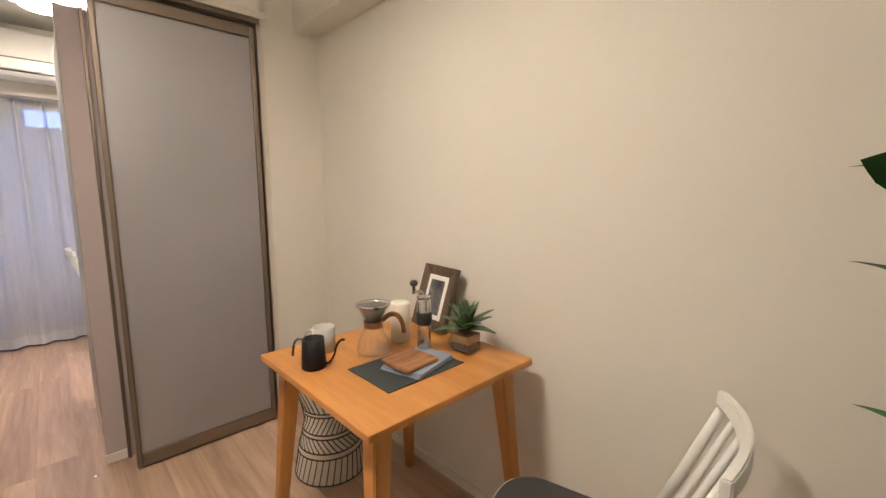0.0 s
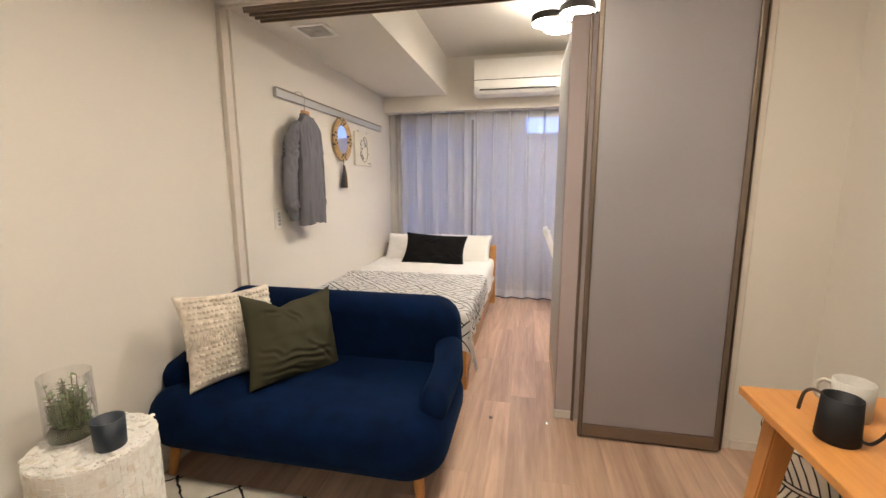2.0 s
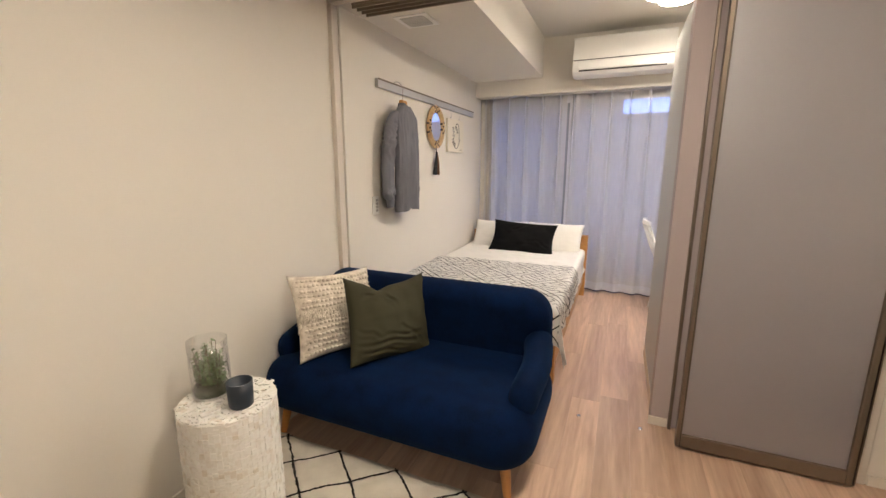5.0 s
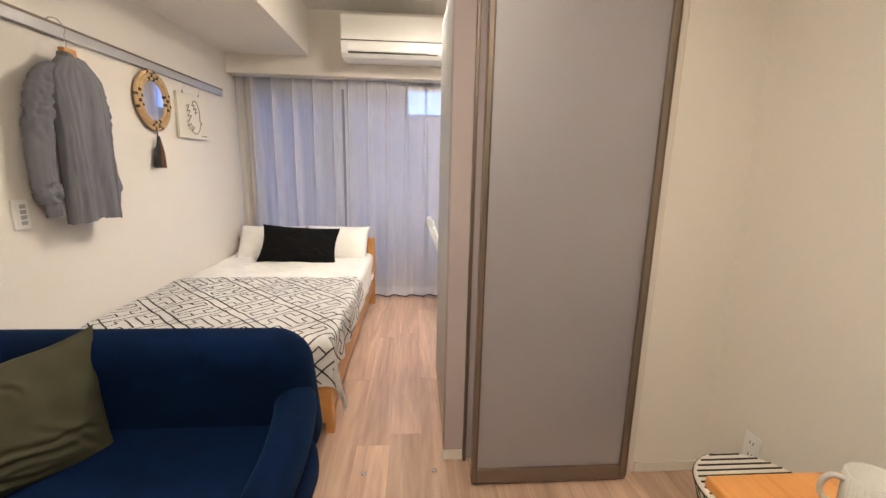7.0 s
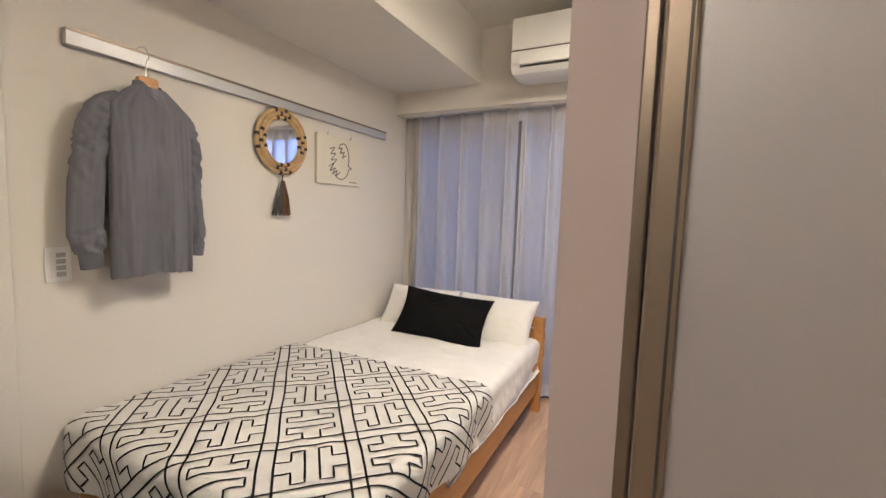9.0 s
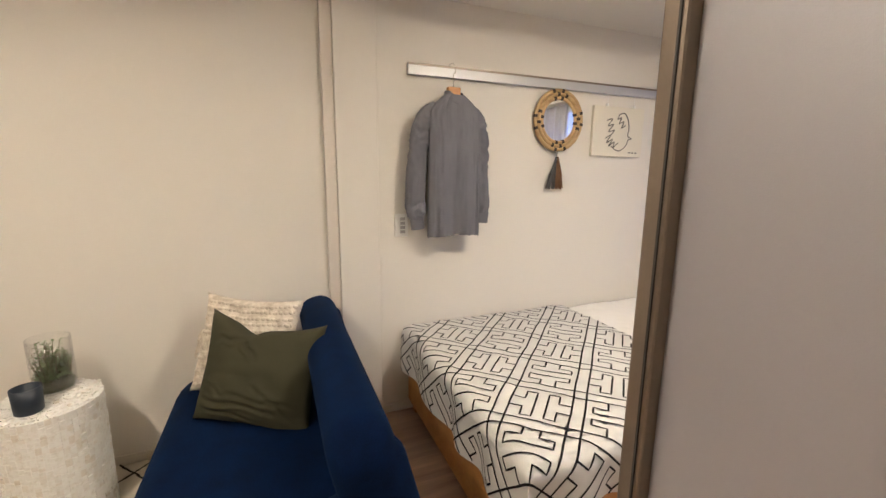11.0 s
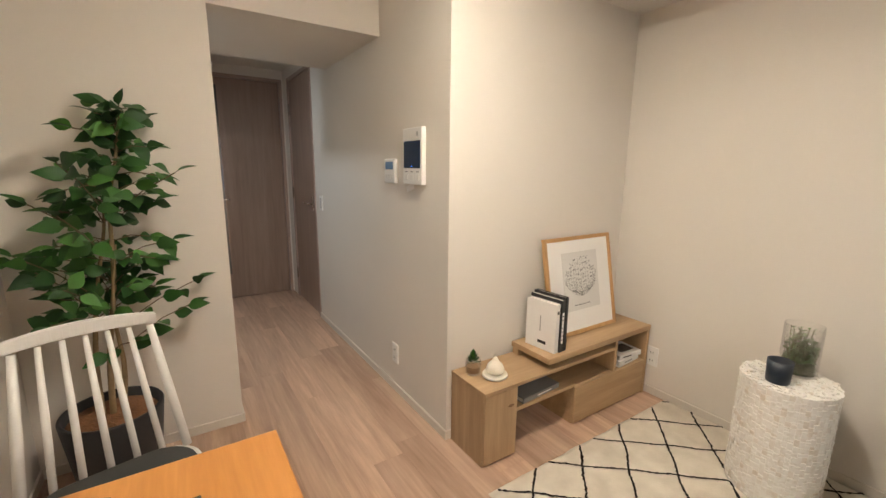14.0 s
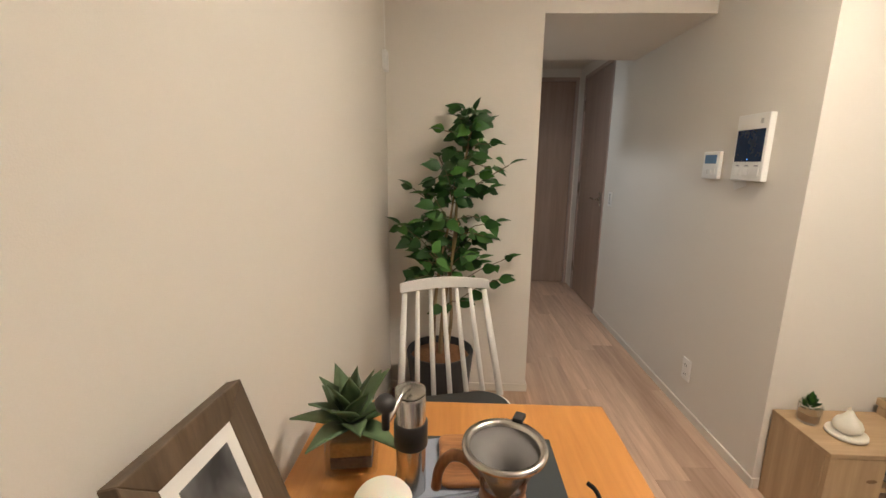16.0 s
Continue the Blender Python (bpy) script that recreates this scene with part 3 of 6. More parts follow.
def rug_line(p, d, seed):
    """One wavy lattice line, clipped to the rug."""
    bm, run = bmesh.new(), []
    side = Vector((-d.y, d.x, 0))
    for k in range(-420, 421):
        q = p + d * (k * 0.0063)
        q = q + side * (0.011 * noise.noise(Vector((k * 0.045, seed, 0))) + 0.0045 * noise.noise(Vector((k * 0.42, seed, 7))))
        if RX0 + 0.012 < q.x < RX1 - 0.012 and RY0 + 0.012 < q.y < RY1 - 0.012:
            run.append(Vector((q.x, q.y, 0.0175)))
    if len(run) > 4:
        prev = None
        for k, q in enumerate(run):
            wd = 0.0046 + 0.0042 * noise.noise(Vector((k * 0.61, seed, 3)))
            pair = [bm.verts.new(q + side * wd), bm.verts.new(q + Vector((0, 0, 0.002))), bm.verts.new(q - side * wd)]
            if prev:
                for a in (0, 1):
                    bm.faces.new((prev[a], prev[a + 1], pair[a + 1], pair[a]))
            prev = pair
        part("lattice_line", bm, M_RUGLINE, rug)
    else:
        bm.free()


for k in range(-12, 13):
    rug_line(Vector((RUG_O[0] + RUG_A[0] * k, RUG_O[1] + RUG_A[1] * k, 0)), Vector((*RUG_B, 0)).normalized(), k * 3.7)
    rug_line(Vector((RUG_O[0] + RUG_B[0] * k, RUG_O[1] + RUG_B[1] * k, 0)), Vector((*RUG_A, 0)).normalized(), k * 5.3 + 50)

# white log side table, clad in little chips
SX, SY, SR, SH = -1.000, 1.385, 0.158, 0.49
M_CHIP, hnt, hb = base_mat("whitewashed_chips", 0.7)
info = hnt.nodes.new("ShaderNodeObjectInfo")
geo = hnt.nodes.new("ShaderNodeNewGeometry")
hv = coords(hnt)
hw = noise_tex(hnt, hv, 70, 4)
isl = ramp(hnt, geo.outputs["Random Per Island"], [(0.0, (0.74, 0.68, 0.60)), (0.07, (0.82, 0.78, 0.72)), (0.2, (0.85, 0.83, 0.79)), (1.0, (0.88, 0.87, 0.83))])
hnt.links.new(mixc(hnt, 1.0, isl, ramp(hnt, hw, [(0.25, (0.86, 0.84, 0.80)), (0.5, (1, 1, 1))]), "MULTIPLY"), hb.inputs["Base Color"])
bump(hnt, hb, hw, 0.5, 0.002)
stool = thing("side_table", "round whitewashed log side table clad in chips of wood", "side table", pose(SX, SY, 0.014))
part("core", lathe([(0, 0), (SR - 0.004, 0), (SR - 0.004, SH - 0.015), (0, SH - 0.015)], 40), M_CHIP, stool)
rng = random.Random(11)
chips, cols = bmesh.new(), 58
for c in range(cols):
    a0, z = 2 * math.pi * c / cols, 0.0
    while z < SH - 0.012:
        hgt = rng.uniform(0.008, 0.030)
        z1 = min(z + hgt, SH - 0.012)
        r = SR + rng.uniform(-0.0015, 0.003)
        a, b = a0 + 0.0012, a0 + 2 * math.pi / cols - 0.0012
        q = [chips.verts.new((rr * math.cos(t), rr * math.sin(t), zz)) for rr in (SR - 0.006, r) for t, zz in ((a, z + 0.0006), (b, z + 0.0006), (b, z1 - 0.0006), (a, z1 - 0.0006))]
        for f in ((4, 5, 6, 7), (0, 1, 5, 4), (1, 2, 6, 5), (2, 3, 7, 6), (3, 0, 4, 7)):
            chips.faces.new([q[i] for i in f])
        z = z1
tagged(part("chip_cladding", chips, M_CHIP, stool), kind="stuff")
topc = bmesh.new()
for k in range(330):
    rr, t = SR * math.sqrt(rng.random()) * 0.97, rng.uniform(0, 2 * math.pi)
    m = pose(rr * math.cos(t), rr * math.sin(t), SH - 0.013 + rng.uniform(0, 0.004), rng.uniform(-4, 4), rng.uniform(-4, 4), rng.uniform(0, 180))
    bmesh.ops.create_cube(topc, size=1, matrix=m @ Matrix.Diagonal((rng.uniform(0.012, 0.03), rng.uniform(0.008, 0.014), 0.006, 1)))
tagged(part("top_chip", topc, M_CHIP, stool), kind="stuff")
TOPZ = 0.014 + SH - 0.006

M_GLASS = bpy.data.materials.new("clear_glass")
M_GLASS.use_nodes = True
gnt = M_GLASS.node_tree
gt, gg, gl, gm = (gnt.nodes.new(k) for k in ("ShaderNodeBsdfTransparent", "ShaderNodeBsdfGlossy", "ShaderNodeLayerWeight", "ShaderNodeMixShader"))
gt.inputs[0].default_value = (0.995, 0.997, 0.996, 1)
gg.inputs["Roughness"].default_value = 0.02
gfac = mathn(gnt, "ADD", mathn(gnt, "MULTIPLY", mathn(gnt, "POWER", gl.outputs["Facing"], 3.5), 0.65), 0.05)
for a, b in ((gfac, gm.inputs[0]), (gt.outputs[0], gm.inputs[1]), (gg.outputs[0], gm.inputs[2]), (gm.outputs[0], gnt.nodes["Material Output"].inputs[0])):
    gnt.links.new(a, b)
M_MOSS = plain("moss_soil", (0.05, 0.055, 0.02), 0.95, vary=0.5, grain=60, bumped=0.8, bdist=0.01)
M_LEAF, lnt, lb = base_mat("leaf_green", 0.5, 0.0, 0.25)
lgeo = lnt.nodes.new("ShaderNodeNewGeometry")
lnt.links.new(ramp(lnt, lgeo.outputs["Random Per Island"], [(0.0, (0.012, 0.048, 0.010)), (0.6, (0.026, 0.092, 0.018)), (1.0, (0.06, 0.17, 0.03))]), lb.inputs["Base Color"])
bump(lnt, lb, noise_tex(lnt, coords(lnt), 60, 3), 0.2, 0.002)
M_FERN, ent, eb = base_mat("fern_green", 0.6)
egeo = ent.nodes.new("ShaderNodeNewGeometry")
ent.links.new(ramp(ent, egeo.outputs["Random Per Island"], [(0.0, (0.05, 0.105, 0.028)), (1.0, (0.20, 0.31, 0.11))]), eb.inputs["Base Color"])
M_TWIG = plain("brown_twig", (0.12, 0.085, 0.045), 0.85, vary=0.3, grain=80, bumped=0.5)


def leaf(bm, base, tip_dir, normal, length, width, fold=0.15, droop=0.2, rows=5):
    """One pointed leaf, folded along its rib and bent down."""
    d, nrm = Vector(tip_dir).normalized(), Vector(normal).normalized()
    side = d.cross(nrm).normalized()
    nrm = side.cross(d)
    prev = None
    for k in range(rows + 1):
        t = k / rows
        wd = width * (math.sin(math.pi * min(1, t ** 0.8)) * (1 - 0.35 * t) + 0.02)
        c = Vector(base) + d * (length * t) - nrm * (droop * length * t * t)
        row = [bm.verts.new(c + side * wd / 2 + nrm * fold * wd), bm.verts.new(c), bm.verts.new(c - side * wd / 2 + nrm * fold * wd)]
        if prev:
            for a in (0, 1):
                bm.faces.new((prev[a], prev[a + 1], row[a + 1], row[a]))
        prev = row


def glass_jar(r, h, wall=0.003):
    return lathe([(0, 0), (r - 0.004, 0), (r, 0.006), (r, h), (r - wall, h), (r - wall, 0.012), (r - wall - 0.004, 0.007), (0, 0.007)], 40)


terr = thing("terrarium", "clear glass jar with moss and small leafy sprigs", "terrarium", pose(-1.075, 1.385, TOPZ))
part("jar", glass_jar(0.064, 0.205), M_GLASS, terr, "clear glass jar", True)
part("moss", lathe([(0, 0.0085), (0.056, 0.0085), (0.059, 0.028), (0.050, 0.043), (0.02, 0.052), (0, 0.050)], 30), M_MOSS, terr, "", True)
sprig, twigs, rng = bmesh.new(), bmesh.new(), random.Random(4)
for k in range(80):
    a, r = rng.uniform(0, 6.28), rng.uniform(0, 0.050)
    h = rng.uniform(0.03, 0.115) if k % 9 else rng.uniform(0.13, 0.16)
    p0 = Vector((r * math.cos(a), r * math.sin(a), 0.04))
    p1 = p0 + Vector((rng.uniform(-0.018, 0.018), rng.uniform(-0.018, 0.018), h))
    tube([p0, (p0 + p1) / 2 + Vector((0.003, 0, 0)), p1], 0.0012, 5, twigs)
    for j in range(12):
        t = 0.2 + 0.8 * j / 11
        an = rng.uniform(0, 6.28)
        d = Vector((math.cos(an), math.sin(an), rng.uniform(0.1, 0.7)))
        q = p0.lerp(p1, t)
        ln = rng.uniform(0.015, 0.027) * (1.15 - 0.4 * t)
        if Vector((q.x + d.x * ln, q.y + d.y * ln)).length < 0.059:
            leaf(sprig, q, d, (0, 0, 1), ln, ln * 0.65, rows=3)
tagged(part("sprigs", sprig, M_FERN, terr, "", True), kind="stuff")
tagged(part("stem", twigs, M_TWIG, terr), kind="stuff")
M_NAVYGLASS = plain("navy_glass", (0.010, 0.018, 0.030), 0.42, vary=0.15, bumped=0.02)
cup = tagged(part("candle_cup", lathe([(0, 0), (0.036, 0), (0.039, 0.004), (0.042, 0.088), (0.0385, 0.088), (0.035, 0.02), (0, 0.02)], 36), M_NAVYGLASS, None, "", True), "small dark navy glass cup on the side table", "cup")
cup.matrix_basis = pose(-0.920, 1.372, TOPZ)

# ---- low oak board and what stands on it ----
TX0, TX1, TY0, TY1 = -1.264, -0.050, 0.412, 0.665
board = thing("tv_board", "low oak veneer television board with a raised sliding top", "tv board")
part("cabinet", box(-0.238, TX1, TY0, TY1 - 0.018, 0, 0.345, 0.002), M_OAKZ, board)
cdoor = part("door", box(-0.236, TX1 - 0.001, TY1 - 0.0175, TY1, 0.012, 0.343, 0.002), M_OAKZ, board, "oak cupboard door with upright grain")
part("top", box(-0.95, TX1 + 0.002, TY0, TY1 + 0.002, 0.3455, 0.362, 0.002), M_OAK, board)
part("shelf", box(-0.66, -0.2385, TY0 + 0.02, TY1 - 0.02, 0.205, 0.222, 0.0015), M_OAK, board)
part("raised_top", box(TX0, -0.425, TY0, TY1 + 0.004, 0.395, 0.424, 0.002), M_OAK, board)
part("raised_front", box(-1.0, -0.425, TY0 + 0.01, TY0 + 0.05, 0.3625, 0.3945, 0.001), M_OAK, board)
part("end_panel", box(TX0, TX0 + 0.022, TY0, TY1, 0, 0.3945, 0.002), M_OAKZ, board)
part("divider", box(-0.972, -0.951, TY0, TY1 - 0.004, 0.215, 0.3945, 0.0015), M_OAKZ, board)
part("drawer_case", box(TX0 + 0.023, -0.645, TY0, TY1 - 0.02, 0.0, 0.2, 0.002), M_OAK, board)
part("drawer_front", box(TX0 + 0.0235, -0.640, TY1 - 0.0195, TY1 - 0.001, 0.012, 0.2135, 0.002), M_OAK, board, "wide oak drawer front")
part("drawer_top", box(TX0 + 0.0225, -0.6405, TY0, TY1 - 0.02, 0.2005, 0.2145, 0.001), M_OAK, board)
part("back_panel", box(-0.95, -0.2385, TY0, TY0 + 0.01, 0.222, 0.345), M_OAK, board)
knot = lathe([(0, 0.0), (0.012, 0.0), (0.007, 0.0006), (0, 0.0008)], 14)
part("knot", moved(knot, pose(-0.20, TY1 + 0.0002, 0.262, -90, 0, 0) @ Matrix.Diagonal((1.5, 0.6, 1, 1))), plain("oak_knot", (0.20, 0.115, 0.055), 0.6, vary=0.3), cdoor)

M_FRAMEWOOD = wood("print_frame_wood", (0.45, 0.24, 0.09), (0.60, 0.36, 0.16), "z", 0.8, 0.4)
M_PAPER = plain("white_paper", (0.84, 0.83, 0.80), 0.8, vary=0.015, bumped=0.02)
M_PRINT = plain("print_paper", (0.70, 0.69, 0.66), 0.85, vary=0.04, bumped=0.05)
M_INK = plain("black_ink", (0.03, 0.03, 0.032), 0.8, vary=0.2)


def picture_frame(name, label, w, h, bar, depth, m, wood_m, mat_m, art_m, aw, ah, az=0.0):
    f = thing(name, label, "picture frame", m)
    corners = [(-w / 2, 0), (w / 2, 0), (w / 2, h), (-w / 2, h)]
    inner = [(-w / 2 + bar, bar), (w / 2 - bar, bar), (w / 2 - bar, h - bar), (-w / 2 + bar, h - bar)]
    low = depth - 0.16 * bar
    for k in range(4):
        # mitred at the corners, falling a little towards the picture
        j = (k + 1) % 4
        bm = bmesh.new()
        q = [bm.verts.new((x, y, z)) for y in (0.0, 1.0) for x, z in (corners[k], corners[j], inner[j], inner[k])]
        for n, v in enumerate(q):
            if n >= 4:
                v.co.y = depth if n < 6 else low
        for face in ((0, 1, 2, 3), (4, 5, 6, 7), (0, 1, 5, 4), (1, 2, 6, 5), (2, 3, 7, 6), (3, 0, 4, 7)):
            bm.faces.new([q[n] for n in face])
        bmesh.ops.recalc_face_normals(bm, faces=bm.faces)
        bmesh.ops.bevel(bm, geom=list(bm.edges), offset=0.0012, segments=1, affect="EDGES")
        part("bar", bm, wood_m, f)
    part("mount", box(-w / 2 + bar, w / 2 - bar, depth - 0.012, depth - 0.008, bar, h - bar), mat_m, f, "white paper mount")
    art = part("print", box(-aw / 2, aw / 2, depth - 0.0079, depth - 0.0065, h / 2 - ah / 2 + az, h / 2 + ah / 2 + az), art_m, f)
    return f, art


# the big print leans back on the wall
lean = math.degrees(math.atan2(0.10, 0.515))
pr, art = picture_frame("framed_print", "oak-framed botanical line print leaning on the wall", 0.53, 0.525, 0.020, 0.022,
                        pose(-0.852, 0.522, 0.4245, lean, 0, 0), M_FRAMEWOOD, M_PAPER, M_PRINT, 0.285, 0.315, 0.02)
ink, rng = bmesh.new(), random.Random(21)


def ink_line(pts, width, yy):
    for a, b in zip(pts, pts[1:]):
        d = Vector((b[0] - a[0], 0, b[1] - a[1]))
        if d.length < 1e-6:
            continue
        s = Vector((-d.z, 0, d.x)).normalized() * width / 2
        va, vb = Vector((a[0], yy, a[1])), Vector((b[0], yy, b[1]))
        ink.faces.new([ink.verts.new(q) for q in (va + s, va - s, vb - s, vb + s)])


for k in range(-6, 7):
    # a stem that sweeps out from the foot and then up to the round outline
    top = 0.292 + math.sqrt(max(0.0, 0.118 ** 2 - (0.0185 * k) ** 2)) * (0.88 + 0.12 * rng.random())
    root, bend, end = (0.006 * k, 0.196 + 0.002 * abs(k)), (0.025 * k, 0.190 + 0.010 * abs(k)), (0.0185 * k, top)
    if abs(k) > 4:
        end = (0.0185 * k, 0.335 + 0.02 * rng.random())
    pts = []
    for j in range(13):
        t = j / 12
        pts.append(tuple((1 - t) ** 2 * root[q] + 2 * t * (1 - t) * bend[q] + t * t * end[q] + 0.0025 * rng.uniform(-1, 1) for q in (0, 1)))
    ink_line(pts, 0.0008, 0.0160)
    for j in range(2, 13):
        for s in (-1, 1):
            if rng.random() < 0.15:
                continue
            p, an, ln = pts[j], s * rng.uniform(0.35, 1.2), rng.uniform(0.008, 0.014)
            tip = (p[0] + ln * math.sin(an), p[1] + ln * math.cos(an))
            side = (p[0] + 0.6 * ln * math.sin(an + 0.5), p[1] + 0.6 * ln * math.cos(an + 0.5))
            ink_line([p, side, tip, p] if rng.random() < 0.5 else [p, side, tip], rng.choice((0.0008, 0.0013, 0.0022)), 0.0160)
for k in range(4):
    ink_line([(-0.06 + 0.035 * k, 0.152), (-0.035 + 0.035 * k, 0.154)], 0.004, 0.0160)
tagged(part("drawing", ink, M_INK, art, "fine black branching drawing"), kind="stuff")

M_BOOKW = plain("white_book_cover", (0.80, 0.79, 0.77), 0.5, vary=0.03)
M_BOOKB = plain("black_book_cover", (0.018, 0.018, 0.02), 0.45, vary=0.1)
M_BOOKG = plain("grey_book_cover", (0.22, 0.23, 0.23), 0.5, vary=0.08)
M_PAGES = plain("book_pages", (0.74, 0.71, 0.64), 0.9, vary=0.06, grain=500, bumped=0.3)


def book(label, w, d, t, m, cover, bars=(), bar_m=None):
    """A book lying flat: spine along x at y = 0, d deep, t thick."""
    b = thing("book", label, "book", m)
    part("cover", box(0, w, 0, d, 0, 0.003, 0.001), cover, b)
    part("cover", box(0, w, 0, d, t - 0.003, t, 0.001), cover, b)
    part("spine", box(0, w, -0.0015, 0.003, 0.0005, t - 0.0005, 0.001), cover, b)
    part("page_block", box(0.004, w - 0.004, 0.0035, d - 0.004, 0.0032, t - 0.0032), M_PAGES, b)
    for x0, x1, z0, z1 in bars:
        part("lettering", box(x0, x1, -0.0022, -0.0016, z0, z1), bar_m or M_INK, b)
    return b


def standing(x, y, z, spin):
    """Stand a book on its tail, spine toward +y."""
    return pose(x, y, z, 0, 0, spin) @ Matrix(((0, 0, 1, 0), (0, -1, 0, 0), (1, 0, 0, 0), (0, 0, 0, 1)))


BZ = 0.4245
w1 = book("tall white book standing upright on the board", 0.245, 0.175, 0.030, standing(-0.517, 0.635, BZ, 6), M_BOOKW, ((0.195, 0.21, 0.008, 0.022),), M_INK)
part("lettering", box(0.09, 0.17, 0.085, 0.090, 0.0302, 0.0307), plain("grey_print", (0.35, 0.34, 0.33), 0.7), w1)
part("lettering", box(0.03, 0.045, 0.05, 0.10, 0.0302, 0.0307), M_INK, w1)
w2 = book("tall black book standing behind a white one", 0.262, 0.185, 0.026, standing(-0.546, 0.640, BZ, 6), M_BOOKB, (), M_BOOKW)
for k in range(8):
    part("lettering", box(0.045 + 0.020 * k, 0.061 + 0.020 * k, -0.0022, -0.0016, 0.006, 0.020), M_BOOKW, w2)
w3 = book("black and white book standing third in the row", 0.272, 0.19, 0.020, standing(-0.570, 0.638, BZ, 6), M_BOOKB)
book("white book lying flat in the open compartment", 0.20, 0.15, 0.034, pose(-1.02, 0.650, 0.2148, 0, 0, 184), M_BOOKW, ((0.05, 0.13, 0.012, 0.02),), plain("grey_text", (0.4, 0.4, 0.4), 0.7))
mag = book("white magazine with a dark cover picture lying on a book", 0.185, 0.14, 0.028, pose(-1.03, 0.640, 0.2490, 0, 0, 176), M_BOOKW, ((0.03, 0.10, 0.01, 0.016),), M_INK)
part("cover_picture", box(0.05, 0.16, 0.03, 0.11, 0.0282, 0.0288), plain("cover_photo", (0.10, 0.07, 0.06), 0.4, vary=0.5, spots=30), mag)
book("large grey book lying on the open shelf", 0.26, 0.19, 0.026, pose(-0.30, 0.640, 0.2224, 0, 0, 184), M_BOOKG, ((0.1, 0.2, 0.008, 0.016),), M_BOOKW)

cact = thing("cactus_pot", "tiny green succulent in a small glass pot", "potted plant", pose(-0.118, 0.487, 0.3622) @ Matrix.Diagonal((1.2, 1.2, 1.35, 1)))
part("pot", glass_jar(0.030, 0.052, 0.002), M_GLASS, cact, "", True)
part("soil", lathe([(0, 0.0075), (0.026, 0.0075), (0.0265, 0.028), (0, 0.030)], 24), plain("tan_sand", (0.36, 0.22, 0.11), 0.9, vary=0.3, grain=200, bumped=0.4), cact)
cl = bmesh.new()
rng = random.Random(8)
for k in range(46):
    a, e = k * 2.4, 0.15 + 1.3 * (k / 46)
    d = Vector((math.cos(a) * math.cos(e), math.sin(a) * math.cos(e), math.sin(e)))
    base = Vector((0, 0, 0.034 + 0.03 * (k / 46))) + d * 0.008
    leaf(cl, base, d, (0, 0, 1), 0.026 - 0.008 * (k / 46), 0.014, 0.25, -0.3, 3)
part("leaves", cl, M_LEAF, cact, "", True)
M_CERAMIC = plain("cream_ceramic", (0.78, 0.74, 0.64), 0.4, vary=0.04, bumped=0.05)
fig = thing("ceramic_ornament", "cream ceramic pear ornament on a round dish", "ornament", pose(-0.185, 0.565, 0.3622))
part("dish", lathe([(0, 0), (0.050, 0), (0.058, 0.006), (0.057, 0.016), (0.050, 0.014), (0, 0.011)], 36), M_CERAMIC, fig, "", True)
part("body", lathe([(0, 0.0115), (0.020, 0.013), (0.037, 0.026), (0.041, 0.042), (0.034, 0.060), (0.019, 0.074), (0.012, 0.086), (0.008, 0.094), (0, 0.096)], 32), M_CERAMIC, fig, "", True)
tail = bmesh.new()
leaf(tail, (0.004, 0, 0.090), (0.4, 0.2, 0.9), (1, 0, 0), 0.026, 0.018, 0.2, 0.3, 4)
part("tip", tail, M_CERAMIC, fig, "", True)

# ---- dining table ----
TAX, TBX, TAY, TBY, TZ = 0.832, 1.482, 0.998, 1.664, 0.72
table = thing("dining_table", "square honey-coloured wooden table with splayed legs against the wall", "table")
part("tabletop", box(TAX, TBX, TAY, TBY, TZ - 0.022, TZ, 0.003), M_TABLE, table)
part("apron", box(TAX + 0.10, TBX - 0.10, TAY + 0.085, TAY + 0.105, TZ - 0.075, TZ - 0.0225), M_TABLE, table)
part("apron", box(TAX + 0.10, TBX - 0.10, TBY - 0.105, TBY - 0.085, TZ - 0.075, TZ - 0.0225), M_TABLE, table)
part("apron", box(TAX + 0.085, TAX + 0.105, TAY + 0.106, TBY - 0.106, TZ - 0.075, TZ - 0.0225), M_TABLE, table)
part("apron", box(TBX - 0.105, TBX - 0.085, TAY + 0.106, TBY - 0.106, TZ - 0.075, TZ - 0.0225), M_TABLE, table)
for sx, sy, x, y in ((-1, -1, TAX, TAY), (1, -1, TBX, TAY), (-1, 1, TAX, TBY), (1, 1, TBX, TBY)):
    leg = bmesh.new()
    ux, uy = x - sx * 0.075, y - sy * 0.075
    lo, hi = (x - sx * 0.018, y - sy * 0.02, 0.0, 0.016), (ux, uy, TZ - 0.023, 0.029)
    vs = [[leg.verts.new((cx + a * w, cy + b * w, z)) for a, b in ((-1, -1), (1, -1), (1, 1), (-1, 1))] for cx, cy, z, w in (lo, hi)]
    for k in range(4):
        leg.faces.new((vs[0][k], vs[0][(k + 1) % 4], vs[1][(k + 1) % 4], vs[1][k]))
    leg.faces.new(vs[0][::-1])
    leg.faces.new(vs[1])
    bmesh.ops.bevel(leg, geom=list(leg.edges), offset=0.004, segments=2, affect="EDGES")
    part("leg", leg, M_TABLEZ, table)

